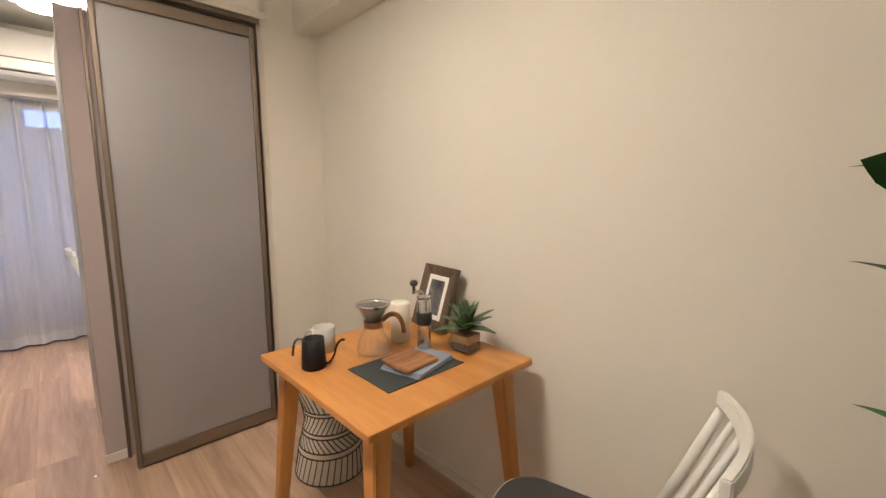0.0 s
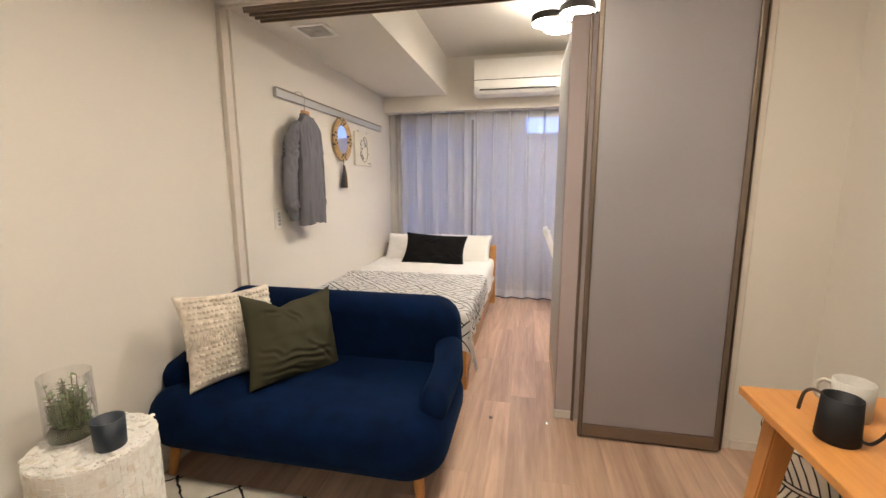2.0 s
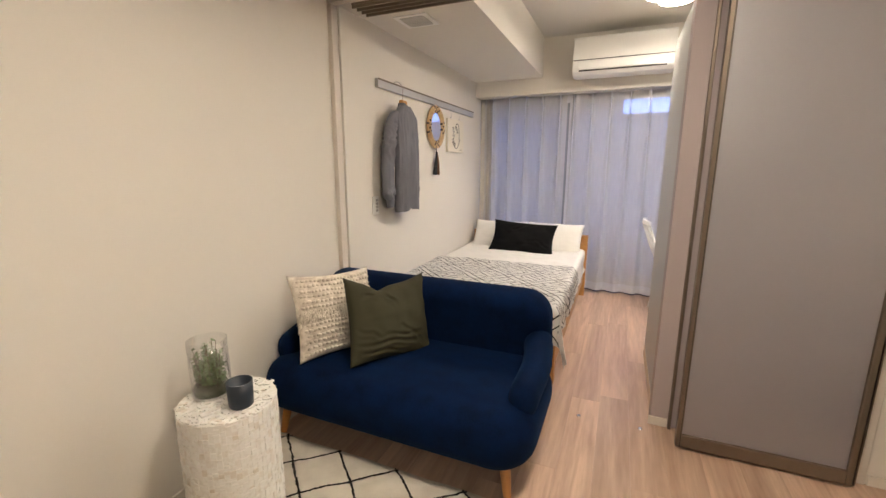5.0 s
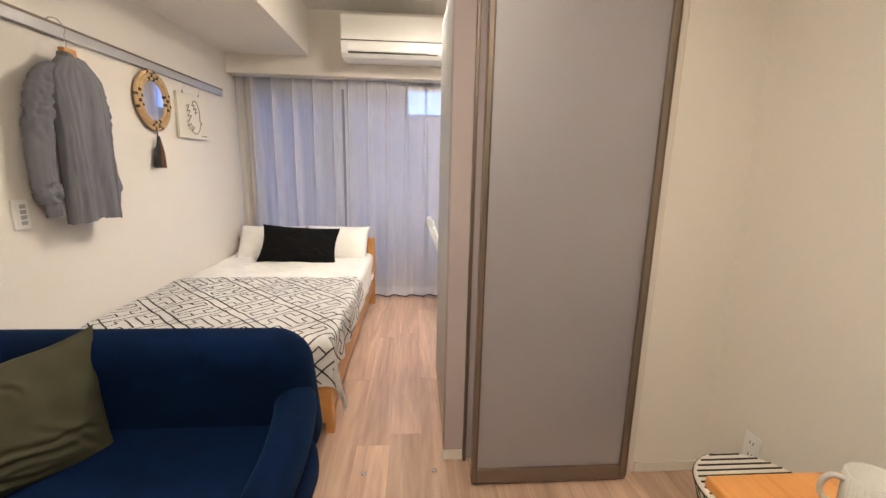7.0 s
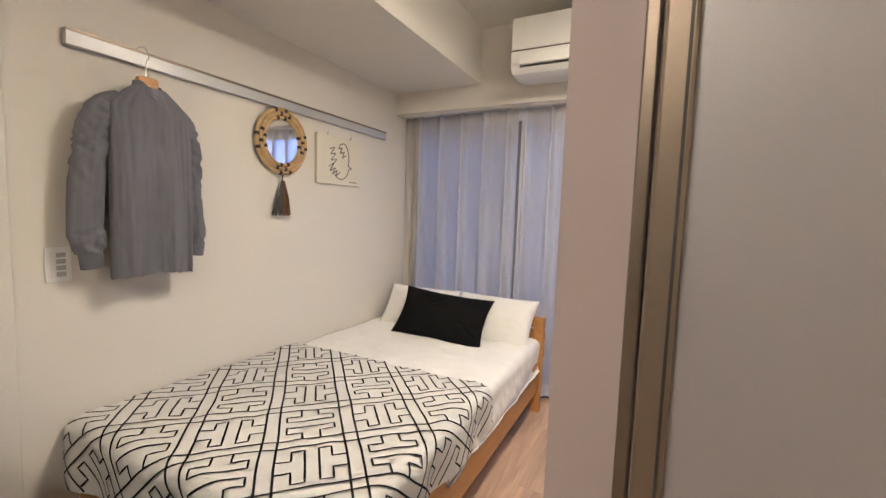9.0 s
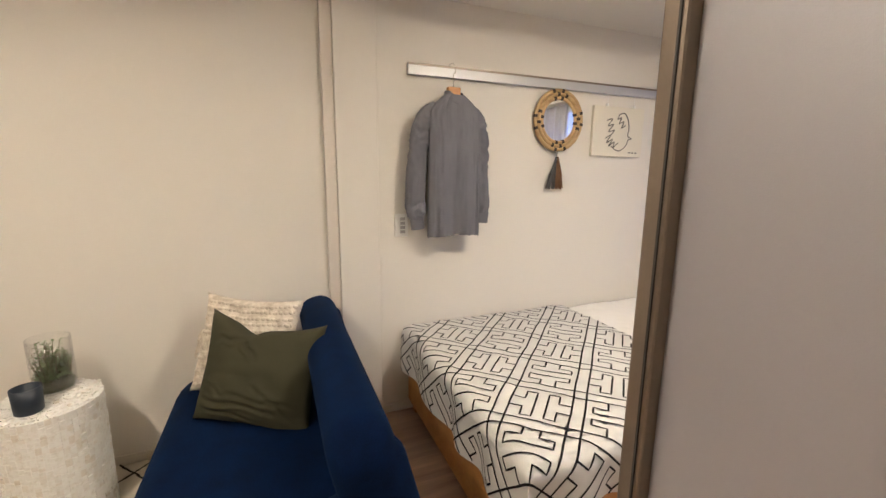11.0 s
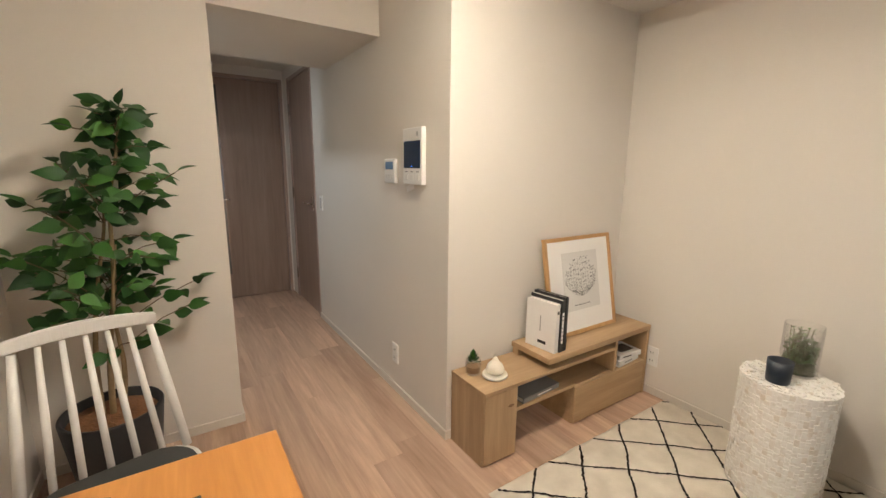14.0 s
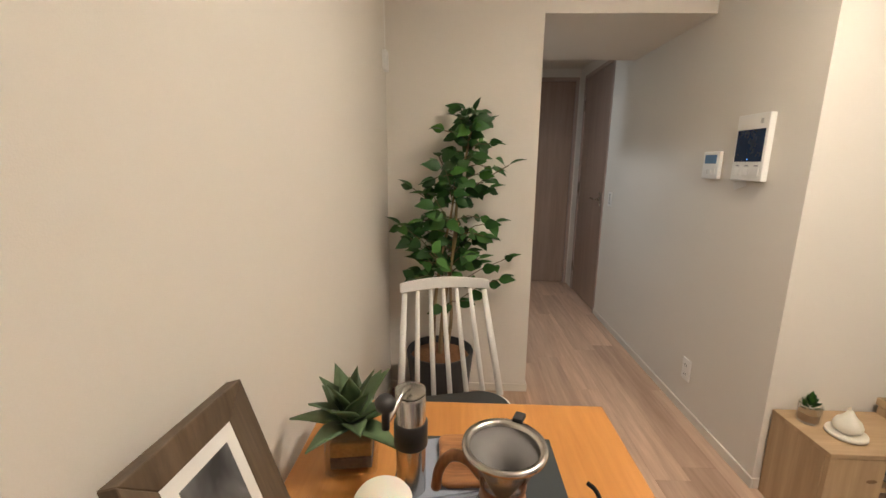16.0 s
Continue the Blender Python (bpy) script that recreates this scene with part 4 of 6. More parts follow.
M_SLATE = plain("charcoal_leather", (0.035, 0.042, 0.045), 0.6, vary=0.12, grain=150, bumped=0.15)
M_NAPKIN = plain("blue_grey_linen", (0.28, 0.31, 0.38), 0.92, spec=0.15, vary=0.1, grain=300, bumped=0.4)
M_ACACIA = wood("acacia_wood", (0.11, 0.04, 0.015), (0.42, 0.19, 0.075), "x", 1.6, 0.38)
mat_ = tagged(part("placemat", box(0.985, 1.286, 1.130, 1.345, TZ + 0.0005, TZ + 0.004, 0.001), M_SLATE), "charcoal leather placemat on the table", "placemat")
nap = thing("napkin", "folded blue-grey linen napkin under a wooden plate", "napkin", pose(1.165, 1.225, TZ + 0.0045, 0, 0, 14))
for k in range(3):
    part("fold", pad(-0.095 + 0.004 * k, 0.105 - 0.002 * k, -0.078, 0.076 - 0.004 * k, 0.005 * k, 0.005 * k + 0.0048, 0.012, 0.002, 0.001, 4, 3), M_NAPKIN, nap)
plate = pad(-0.070, 0.070, -0.066, 0.066, 0, 0.012, 0.016, 0.005, -0.006, 5, 4)
plate = tagged(part("wooden_plate", plate, M_ACACIA), "small square acacia wood plate on a napkin", "plate")
plate.matrix_basis = pose(1.137, 1.223, TZ + 0.0205, 0, 0, 4)

M_KETTLE = plain("matt_black_enamel", (0.008, 0.008, 0.009), 0.62, spec=0.25, vary=0.15)
kettle = thing("kettle", "small matt black drip kettle with a thin spout", "kettle", pose(0.918, 1.438, TZ, 0, 0, -52) @ Matrix.Diagonal((0.90, 0.90, 0.99, 1)))
part("body", lathe([(0, 0), (0.040, 0), (0.043, 0.003), (0.038, 0.098), (0.0355, 0.098), (0.0395, 0.006), (0, 0.006)], 36), M_KETTLE, kettle, "", True)
part("spout", tube(curve_pts([(0.040, 0, 0.018), (0.058, 0, 0.020), (0.076, 0, 0.046), (0.087, 0, 0.078), (0.102, 0, 0.096), (0.117, 0, 0.098)], 6), 0.0036, 10, taper=None), M_KETTLE, kettle, "", True)
hpts = curve_pts([(-0.036, 0, 0.090), (-0.055, 0, 0.092), (-0.070, 0, 0.080), (-0.076, 0, 0.058), (-0.079, 0, 0.035)], 6)
part("handle", tube(hpts, 0.005, 8, taper=[0.0032 + 0.0014 * k / len(hpts) for k in range(len(hpts))]), plain("dark_walnut_handle", (0.05, 0.028, 0.018), 0.5, vary=0.2), kettle, "", True)
M_MUG = plain("pale_grey_stoneware", (0.42, 0.40, 0.36), 0.6, vary=0.06, grain=120, bumped=0.15)
mug = thing("mug", "pale grey ribbed stoneware mug with a ring handle", "mug", pose(1.008, 1.543, TZ, 0, 0, 150) @ Matrix.Diagonal((0.95, 0.95, 1.0, 1)))
part("body", lathe([(0, 0), (0.036, 0), (0.039, 0.004), (0.041, 0.088), (0.0375, 0.088), (0.036, 0.007), (0, 0.006)], 36), M_MUG, mug, "", True)
part("handle", tube(curve_pts([(0.039, 0, 0.074), (0.055, 0, 0.077), (0.067, 0, 0.060), (0.063, 0, 0.036), (0.040, 0, 0.026)], 6), 0.0048, 8), M_MUG, mug, "", True)
for k in range(36):
    a = 2 * math.pi * k / 36
    part("rib", tube([(0.0381 * math.cos(a), 0.0381 * math.sin(a), 0.008), (0.0399 * math.cos(a), 0.0399 * math.sin(a), 0.084)], 0.0016, 6), M_MUG, mug, "", True)

M_MESHSTEEL = plain("filter_steel", (0.20, 0.19, 0.18), 0.7, 0.6, vary=0.08, grain=900, bumped=0.35)
M_WALNUT = wood("carafe_collar_wood", (0.12, 0.045, 0.018), (0.33, 0.15, 0.065), "z", 2.0, 0.35)
car = thing("coffee_carafe", "glass pour-over carafe with a steel filter and wooden handle", "coffee carafe", pose(1.112, 1.388, TZ, 0, 0, -25) @ Matrix.Diagonal((1, 1, 1.14, 1)))
part("flask", lathe([(0, 0), (0.046, 0), (0.056, 0.006), (0.058, 0.02), (0.050, 0.050), (0.034, 0.082), (0.027, 0.098), (0.030, 0.112), (0.052, 0.150), (0.0495, 0.150), (0.0275, 0.113), (0.0245, 0.098), (0.0315, 0.081), (0.0475, 0.049), (0.0555, 0.020), (0.050, 0.009), (0, 0.004)], 44), M_GLASS, car, "clear glass flask", True)
part("filter", lathe([(0.006, 0.084), (0.022, 0.108), (0.049, 0.154), (0.048, 0.156), (0.020, 0.110), (0.006, 0.087)], 44), M_MESHSTEEL, car, "steel mesh cone filter", True)
part("filter_rim", lathe([(0.047, 0.155), (0.058, 0.155), (0.0585, 0.158), (0.058, 0.161), (0.049, 0.160), (0.047, 0.155)], 44), M_STEEL, car, "bright steel rim", True)
part("filter_tab", box(-0.008, 0.008, -0.078, -0.056, 0.157, 0.164, 0.002), M_BLACK, car)
part("collar", lathe([(0.0285, 0.088), (0.033, 0.090), (0.0305, 0.098), (0.033, 0.107), (0.031, 0.109), (0.0285, 0.098)], 32), M_WALNUT, car, "wooden collar", True)
part("handle", tube(curve_pts([(0.031, 0, 0.106), (0.055, 0, 0.122), (0.082, 0, 0.118), (0.100, 0, 0.092), (0.106, 0, 0.062)], 7), 0.008, 10), M_WALNUT, car, "bent wooden handle", True)

M_WAX = plain("ivory_wax", (0.80, 0.76, 0.66), 0.5, vary=0.02)
M_WAX.node_tree.nodes["Principled BSDF"].inputs["Subsurface Weight"].default_value = 0.2
candle = thing("pillar_candle", "thick ivory pillar candle on the table", "candle", pose(1.270, 1.445, TZ))
part("wax", lathe([(0, 0), (0.034, 0), (0.037, 0.003), (0.037, 0.142), (0.033, 0.148), (0, 0.146)], 36), M_WAX, candle, "", True)

grinder = thing("coffee_grinder", "steel hand coffee grinder with a black band and crank", "coffee grinder", pose(1.252, 1.288, TZ + 0.004, 0, 0, 0) @ Matrix.Diagonal((0.96, 0.96, 1.24, 1)))
part("body", lathe([(0, 0), (0.024, 0), (0.0255, 0.002), (0.0255, 0.150), (0.0225, 0.154), (0, 0.154)], 36), M_STEEL, grinder, "", True)
part("band", lathe([(0.0257, 0.080), (0.0290, 0.082), (0.0290, 0.114), (0.0257, 0.116)], 36), M_BLACK, grinder, "black rubber band", True)
part("lid", lathe([(0.0255, 0.1545), (0.0255, 0.160), (0.010, 0.163), (0, 0.163)], 30), glass("clear_plastic", (0.95, 0.95, 0.95), 0.05), grinder, "", True)
ca = radians(73)
cx, cy = math.cos(ca), math.sin(ca)
part("crank", tube(curve_pts([(0, 0, 0.164), (0.03 * cx, 0.03 * cy, 0.168), (0.062 * cx, 0.062 * cy, 0.160), (0.092 * cx, 0.092 * cy, 0.156)], 5), 0.0042, 8), M_STEEL, grinder, "", True)
part("knob", lathe([(0, 0.150), (0.006, 0.150), (0.006, 0.172), (0.014, 0.176), (0.016, 0.184), (0.010, 0.190), (0, 0.191)], 24, 0.092 * cx, 0.092 * cy), M_BLACK, grinder, "", True)

succ = thing("succulent", "green artificial succulent in a square glass pot", "potted plant", pose(1.372, 1.203, TZ, 0, 0, 8) @ Matrix.Diagonal((1.1, 1.1, 1.1, 1)))
gp = box(-0.042, 0.042, -0.042, 0.042, 0, 0.074, 0.007, 3)
part("pot", gp, M_GLASS, succ, "thick clear glass pot")
part("gravel", box(-0.034, 0.034, -0.034, 0.034, 0.009, 0.030, 0.002), plain("dark_gravel", (0.16, 0.13, 0.11), 0.9, vary=0.6, grain=160, bumped=0.8, bdist=0.004), succ)
part("moss", box(-0.034, 0.034, -0.034, 0.034, 0.0305, 0.058, 0.003), plain("tan_fibre", (0.42, 0.25, 0.10), 0.95, vary=0.4, grain=140, bumped=0.8, bdist=0.004), succ)
M_SUCC = plain("succulent_green", (0.095, 0.150, 0.070), 0.5, vary=0.25, grain=60, spots=20)
rng = random.Random(3)
for k in range(21):
    lf = bmesh.new()
    a, up = k * 2.4, 0.22 + 1.24 * (k / 21)
    d = Vector((math.cos(a) * math.cos(up), math.sin(a) * math.cos(up), math.sin(up)))
    if d.x > 0.45:
        d.x = 0.45
    ln = (0.112 - 0.020 * (k / 21)) * rng.uniform(0.85, 1.1)
    leaf(lf, Vector((0, 0, 0.066 + 0.012 * (k / 21))), d, (0, 0, 1), ln, 0.046, 0.20, 0.26 * (1 - k / 21), 8)
    geom = bmesh.ops.extrude_face_region(lf, geom=list(lf.faces))
    for v in [g for g in geom["geom"] if isinstance(g, bmesh.types.BMVert)]:
        v.co.z -= 0.003
    part("leaf", lf, M_SUCC, succ, "", True)

M_DARKWOOD = wood("weathered_frame_wood", (0.065, 0.043, 0.026), (0.155, 0.108, 0.068), "z", 1.2, 0.6)
M_PHOTO, pnt, pb = base_mat("grey_photo", 0.35)
pv = coords(pnt, (1, 1, 1))
pg = noise_tex(pnt, pv, 9, 3, 0.5, 0.6)
pnt.links.new(ramp(pnt, pg, [(0.35, (0.035, 0.035, 0.037)), (0.55, (0.14, 0.14, 0.145)), (0.72, (0.45, 0.45, 0.45))]), pb.inputs["Base Color"])
fr2, _ = picture_frame("photo_frame", "dark wooden photo frame leaning on the wall", 0.204, 0.258, 0.040, 0.024,
                       pose(1.438, 1.465, TZ + 0.001, 18, 0, 86), M_DARKWOOD, M_PAPER, M_PHOTO, 0.086, 0.140)

# hourglass stool with painted stripes
M_STRIPEW = plain("stool_cream", (0.68, 0.63, 0.55), 0.75, vary=0.05)
M_STRIPEB = plain("stool_black", (0.035, 0.025, 0.022), 0.7, vary=0.2)
VX, VY = 1.205, 1.905
ptable = thing("drum_stool", "hourglass stool in cream with black stripes under the table", "stool", pose(VX, VY, 0))
prof = [(0.158, 0.0), (0.160, 0.010), (0.142, 0.125), (0.122, 0.200), (0.110, 0.262), (0.122, 0.335), (0.150, 0.425), (0.156, 0.450)]


def prof_r(z):
    for (ra, za), (rb2, zb) in zip(prof, prof[1:]):
        if za <= z <= zb:
            return ra + (rb2 - ra) * (z - za) / (zb - za)
    return prof[-1][0]


part("body", lathe([(0, 0), *prof, (0.150, 0.455), (0, 0.455)], 56), M_STRIPEW, ptable, "", True)
for z in (0.008, 0.118, 0.142, 0.200, 0.218, 0.300, 0.318, 0.447):
    part("band", tube([((prof_r(z) + 0.0005) * math.cos(2 * math.pi * k / 48), (prof_r(z) + 0.0005) * math.sin(2 * math.pi * k / 48), z) for k in range(49)], 0.0033, 6), M_STRIPEB, ptable, "", True)
stripes = bmesh.new()
for z0, z1, tw in ((0.012, 0.118, 0.12), (0.142, 0.200, -0.35), (0.218, 0.300, 0.35), (0.318, 0.445, -0.25)):
    for k in range(34):
        a = 2 * math.pi * k / 34
        tube([((prof_r(z) + 0.0004) * math.cos(a + tw * (z - z0) / (z1 - z0)), (prof_r(z) + 0.0004) * math.sin(a + tw * (z - z0) / (z1 - z0)), z) for z in (z0, (z0 + z1) / 2, z1)], 0.0026, 5, stripes)
for k in range(15):
    y = -0.14 + 0.02 * k
    hx = math.sqrt(max(0, 0.147 ** 2 - y * y))
    tube([(-hx, y, 0.4562), (hx, y, 0.4562)], 0.0028, 5, stripes)
tagged(part("stripe", stripes, M_STRIPEB, ptable, "black painted stripes"), kind="stuff")


# ---- white spindle chairs ----
M_SEATPAD = plain("charcoal_felt", (0.055, 0.056, 0.055), 0.95, spec=0.1, vary=0.12, grain=300, bumped=0.4)


def spindle_chair(m, label, group):
    """Seat at z 0.43, back toward -y."""
    c = thing("dining_chair", label, "chair", m, group)
    part("seat", pad(-0.205, 0.205, -0.19, 0.21, 0.412, 0.440, 0.09, 0.012, -0.004), M_CHAIR, c, "", True)
    part("seat_pad", pad(-0.185, 0.185, -0.165, 0.195, 0.4405, 0.462, 0.10, 0.010, 0.004), M_SEATPAD, c, "round charcoal felt seat pad", True)
    top = bmesh.new()
    n = 14
    rows = []
    for k in range(n + 1):
        u = 2 * k / n - 1
        x, y = 0.170 * u, -0.292 - 0.035 * (1 - u * u)
        hgt = 0.040 - 0.006 * u * u
        zc = 0.826 + 0.005 * (1 - u * u)
        rows.append([top.verts.new((x, y + dy, zc + dz)) for dy, dz in ((-0.010, -hgt / 2), (0.010, -hgt / 2), (0.009, hgt / 2), (-0.009, hgt / 2))])
    for a, b in zip(rows, rows[1:]):
        for k in range(4):
            top.faces.new((a[k], a[(k + 1) % 4], b[(k + 1) % 4], b[k]))
    top.faces.new(rows[0][::-1])
    top.faces.new(rows[-1])
    bmesh.ops.bevel(top, geom=list(top.edges), offset=0.003, segments=2, affect="EDGES", clamp_overlap=True)
    part("top_rail", top, M_CHAIR, c)
    for k in range(7):
        u = 2 * k / 6 - 1
        w = 0.0115 if k in (0, 6) else 0.0085
        x0, y0 = 0.185 * u, -0.168 + 0.02 * u * u - 0.01
        x1, y1 = 0.152 * u, -0.292 - 0.035 * (1 - u * u)
        part("spindle", tube([(x0, y0, 0.436), ((x0 + x1) / 2, (y0 + y1) / 2 - 0.004, 0.62), (x1, y1, 0.805)], w, 10, taper=[w * 1.1, w * 1.15, w * 0.85]), M_CHAIR, c, "", True)
    for sx in (-1, 1):
        for y0, y1 in ((-0.14, -0.20), (0.16, 0.21)):
            part("leg", tube([(0.15 * sx, y0, 0.42), (0.178 * sx, (y0 + y1) / 2, 0.21), (0.205 * sx, y1, 0.0)], 0.016, 12, taper=[0.014, 0.018, 0.011]), M_CHAIR, c, "", True)
        part("stretcher", tube([(0.179 * sx, -0.172, 0.2), (0.179 * sx, 0.184, 0.2)], 0.009, 8), M_CHAIR, c)
    part("stretcher", tube([(-0.178, 0.006, 0.2), (0.178, 0.006, 0.2)], 0.009, 8), M_CHAIR, c)
    return c


spindle_chair(pose(1.153, 0.687, 0, 0, 0, 13.5), "white spindle-back wooden chair with a charcoal seat pad at the table", "white spindle chairs")
desk_chair = spindle_chair(pose(0.74, 4.42, 0, 0, 0, -88), "white spindle-back chair with a grey throw by the window", "white spindle chairs")

# ---- potted tree ----
PX, PY = 1.257, -0.095
tree = thing("potted_tree", "artificial ficus tree with glossy leaves in a dark pot", "potted plant", pose(PX, PY, 0))
part("pot", lathe([(0, 0), (0.130, 0), (0.136, 0.008), (0.172, 0.330), (0.168, 0.338), (0.158, 0.335), (0.150, 0.285), (0, 0.285)], 44), plain("black_planter", (0.022, 0.022, 0.024), 0.55, vary=0.15), tree, "matt black planter", True)
part("soil", lathe([(0, 0.318), (0.06, 0.316), (0.143, 0.306), (0.152, 0.295), (0, 0.290)], 40), plain("bark_fibre", (0.22, 0.10, 0.045), 0.95, vary=0.5, grain=90, bumped=1.0, bdist=0.01), tree, "brown coir over the soil", True)
M_TRUNK = plain("tan_trunk_bark", (0.27, 0.19, 0.10), 0.8, vary=0.3, grain=60, bumped=0.5)
rng = random.Random(17)
trunks = [curve_pts([(0.0, 0.01, 0.30), (-0.015, 0.0, 0.55), (-0.06, -0.01, 0.85), (-0.08, -0.02, 1.15), (-0.120, -0.03, 1.34), (-0.140, -0.045, 1.47)], 8),
          curve_pts([(0.035, 0.0, 0.30), (0.03, -0.02, 0.55), (0.0, -0.03, 0.80), (-0.05, -0.03, 1.05), (-0.07, -0.04, 1.25)], 8),
          curve_pts([(-0.03, -0.02, 0.30), (-0.055, 0.0, 0.5), (-0.05, 0.02, 0.75), (-0.085, 0.03, 1.0)], 8)]
for tr in trunks:
    part("trunk", tube(tr, 0.009, 8, taper=[0.0115 - 0.008 * k / len(tr) for k in range(len(tr))]), M_TRUNK, tree, "", True)
crown, twig = bmesh.new(), bmesh.new()


def spray(p0, p1, count, size):
    mid = p0.lerp(p1, 0.5) + Vector((0, 0, 0.015))
    tube([p0, mid, p1], 0.0022, 5, twig)
    for j in range(count):
        t = (j + 0.6) / count
        q = p0.lerp(mid, t * 2) if t < 0.5 else mid.lerp(p1, t * 2 - 1)
        a = rng.uniform(0, 6.28)
        out = (p1 - p0).normalized() * 0.7 + Vector((math.cos(a), math.sin(a), rng.uniform(-0.9, 0.25)))
        st = q + out.normalized() * rng.uniform(0.008, 0.02)
        tube([q, st], 0.0011, 4, twig)
        ln = size * rng.uniform(0.75, 1.15)
        nrm = Vector((rng.uniform(-0.7, 0.7), rng.uniform(0.5, 1.6), rng.uniform(0.1, 0.8)))
        leaf(crown, st, out, nrm, ln, ln * 0.74, 0.10, 0.28, 5)
    leaf(crown, p1, p1 - p0, (0.1, 0.4, 1), size, size * 0.5, 0.12, 0.3, 5)


for tr in trunks:
    for k in range(10, len(tr), 2 if tr is trunks[0] else 3):
        z = tr[k].z
        if z < 0.68:
            continue
        reach = 0.17 * (1.18 - ((z - 0.95) / 0.62) ** 2 * 0.75) * rng.uniform(0.55, 1.1)
        for s in range(2):
            a = rng.uniform(0, 6.28)
            p1 = tr[k] + Vector((math.cos(a) * reach, math.sin(a) * reach * (1.0 if math.sin(a) > 0 else 0.8), rng.uniform(0.0, 0.09)))
            p1.y = max(p1.y, -0.15)
            spray(tr[k], p1, 4, 0.080)
for p0, p1, n in (((0.0, -0.01, 0.80), (0.185, 0.07, 0.99), 8), ((0.04, 0.0, 0.78), (0.15, 0.02, 0.92), 6), ((-0.05, -0.02, 0.66), (-0.34, -0.10, 0.80), 6), ((-0.10, -0.03, 0.60), (-0.30, -0.06, 0.70), 5),
                  ((-0.08, -0.02, 1.10), (-0.30, 0.13, 1.27), 7), ((-0.05, 0.0, 1.15), (0.00, 0.30, 1.30), 7), ((-0.05, 0.0, 0.95), (0.02, 0.29, 1.14), 6), ((0.0, 0.0, 0.75), (0.04, 0.26, 0.90), 6), ((-0.02, -0.02, 1.0), (0.13, 0.05, 1.16), 7), ((-0.10, -0.03, 1.36), (-0.20, -0.05, 1.46), 6), ((-0.14, -0.04, 1.43), (-0.15, 0.02, 1.51), 6), ((0.0, 0.0, 0.56), (-0.12, 0.06, 0.62), 5)):
    spray(Vector(p0), Vector(p1), n - 1, 0.080)
tagged(part("crown", crown, M_LEAF, tree, "glossy dark green leaves", True), kind="stuff")
tagged(part("twig", twig, M_TWIG, tree), kind="stuff")

# ---- bedroom: bed ----
bed = thing("bed", "single bed with a honey-coloured wooden frame against the wall", "bed")
part("footboard", box(-1.235, -0.075, 2.810, 2.835, 0.075, 0.325, 0.003), M_BEDWOOD, bed)
part("side_rail", box(-0.100, -0.075, 2.8355, 4.735, 0.13, 0.335, 0.003), M_BEDWOOD, bed)
part("side_rail", box(-1.235, -1.21, 2.8355, 4.735, 0.13, 0.335, 0.003), M_BEDWOOD, bed)
for x in (-1.235, -0.115):
    part("leg", box(x, x + 0.04, 2.835, 2.885, 0.0, 0.13, 0.003), M_BEDWOOD, bed)
    part("leg", box(x, x + 0.06, 4.735, 4.775, 0.0, 0.615, 0.003), M_BEDWOOD, bed)
for z0, z1 in ((0.36, 0.44), (0.455, 0.53), (0.545, 0.615)):
    part("headboard_plank", box(-1.235, -0.052, 4.776, 4.795, z0, z1, 0.003), M_BEDWOOD, bed)
part("mattress", pad(-1.232, -0.103, 2.84, 4.73, 0.20, 0.452, 0.05, 0.03), M_LINEN, bed, "", True)


def wavy_grid(fx, nu, nv):
    bm = bmesh.new()
    g = [[bm.verts.new(fx(i / nu, j / nv)) for j in range(nv + 1)] for i in range(nu + 1)]
    for i in range(nu):
        for j in range(nv):
            bm.faces.new((g[i][j], g[i + 1][j], g[i + 1][j + 1], g[i][j + 1]))
    return bm


def drop(d, r=0.045):
    """How far out and how far down a cloth lies, d past the start of an edge of radius r."""
    if d <= 0:
        return 0.0, 0.0
    a = d / r
    if a < math.pi / 2:
        return r * math.sin(a), r * (1 - math.cos(a))
    return r, r + d - r * math.pi / 2


def duvet_at(u, v):
    s, t = -1.245 + 1.40 * u, 4.74 - 1.30 * v
    ox, dz = drop(s + 0.115)
    x = min(s, -0.115) + ox
    n = noise.noise(Vector((s * 7, t * 7, 1))) * 0.010 + noise.noise(Vector((s * 21, t * 21, 5))) * 0.005
    hang = min(1, max(0, dz * 8))
    return Vector((x + hang * n * 1.6, t, 0.478 - min(dz, 0.2) + n * (1 - 0.7 * hang) - 0.012 * max(0, v - 0.85) * 6))


dv = thing("duvet", "white rumpled cotton duvet on the bed", "duvet")
part("cover", wavy_grid(duvet_at, 84, 80), M_LINEN, dv, "", True)
part("hem", tube([duvet_at(k / 48, 1.0) for k in range(49)], 0.007, 8), M_LINEN, dv, "", True)
part("side_seam", tube([duvet_at(0.985, k / 48) + Vector((0.004, 0, 0)) for k in range(49)], 0.005, 8), M_LINEN, dv, "", True)
BL_TOP = 0.497


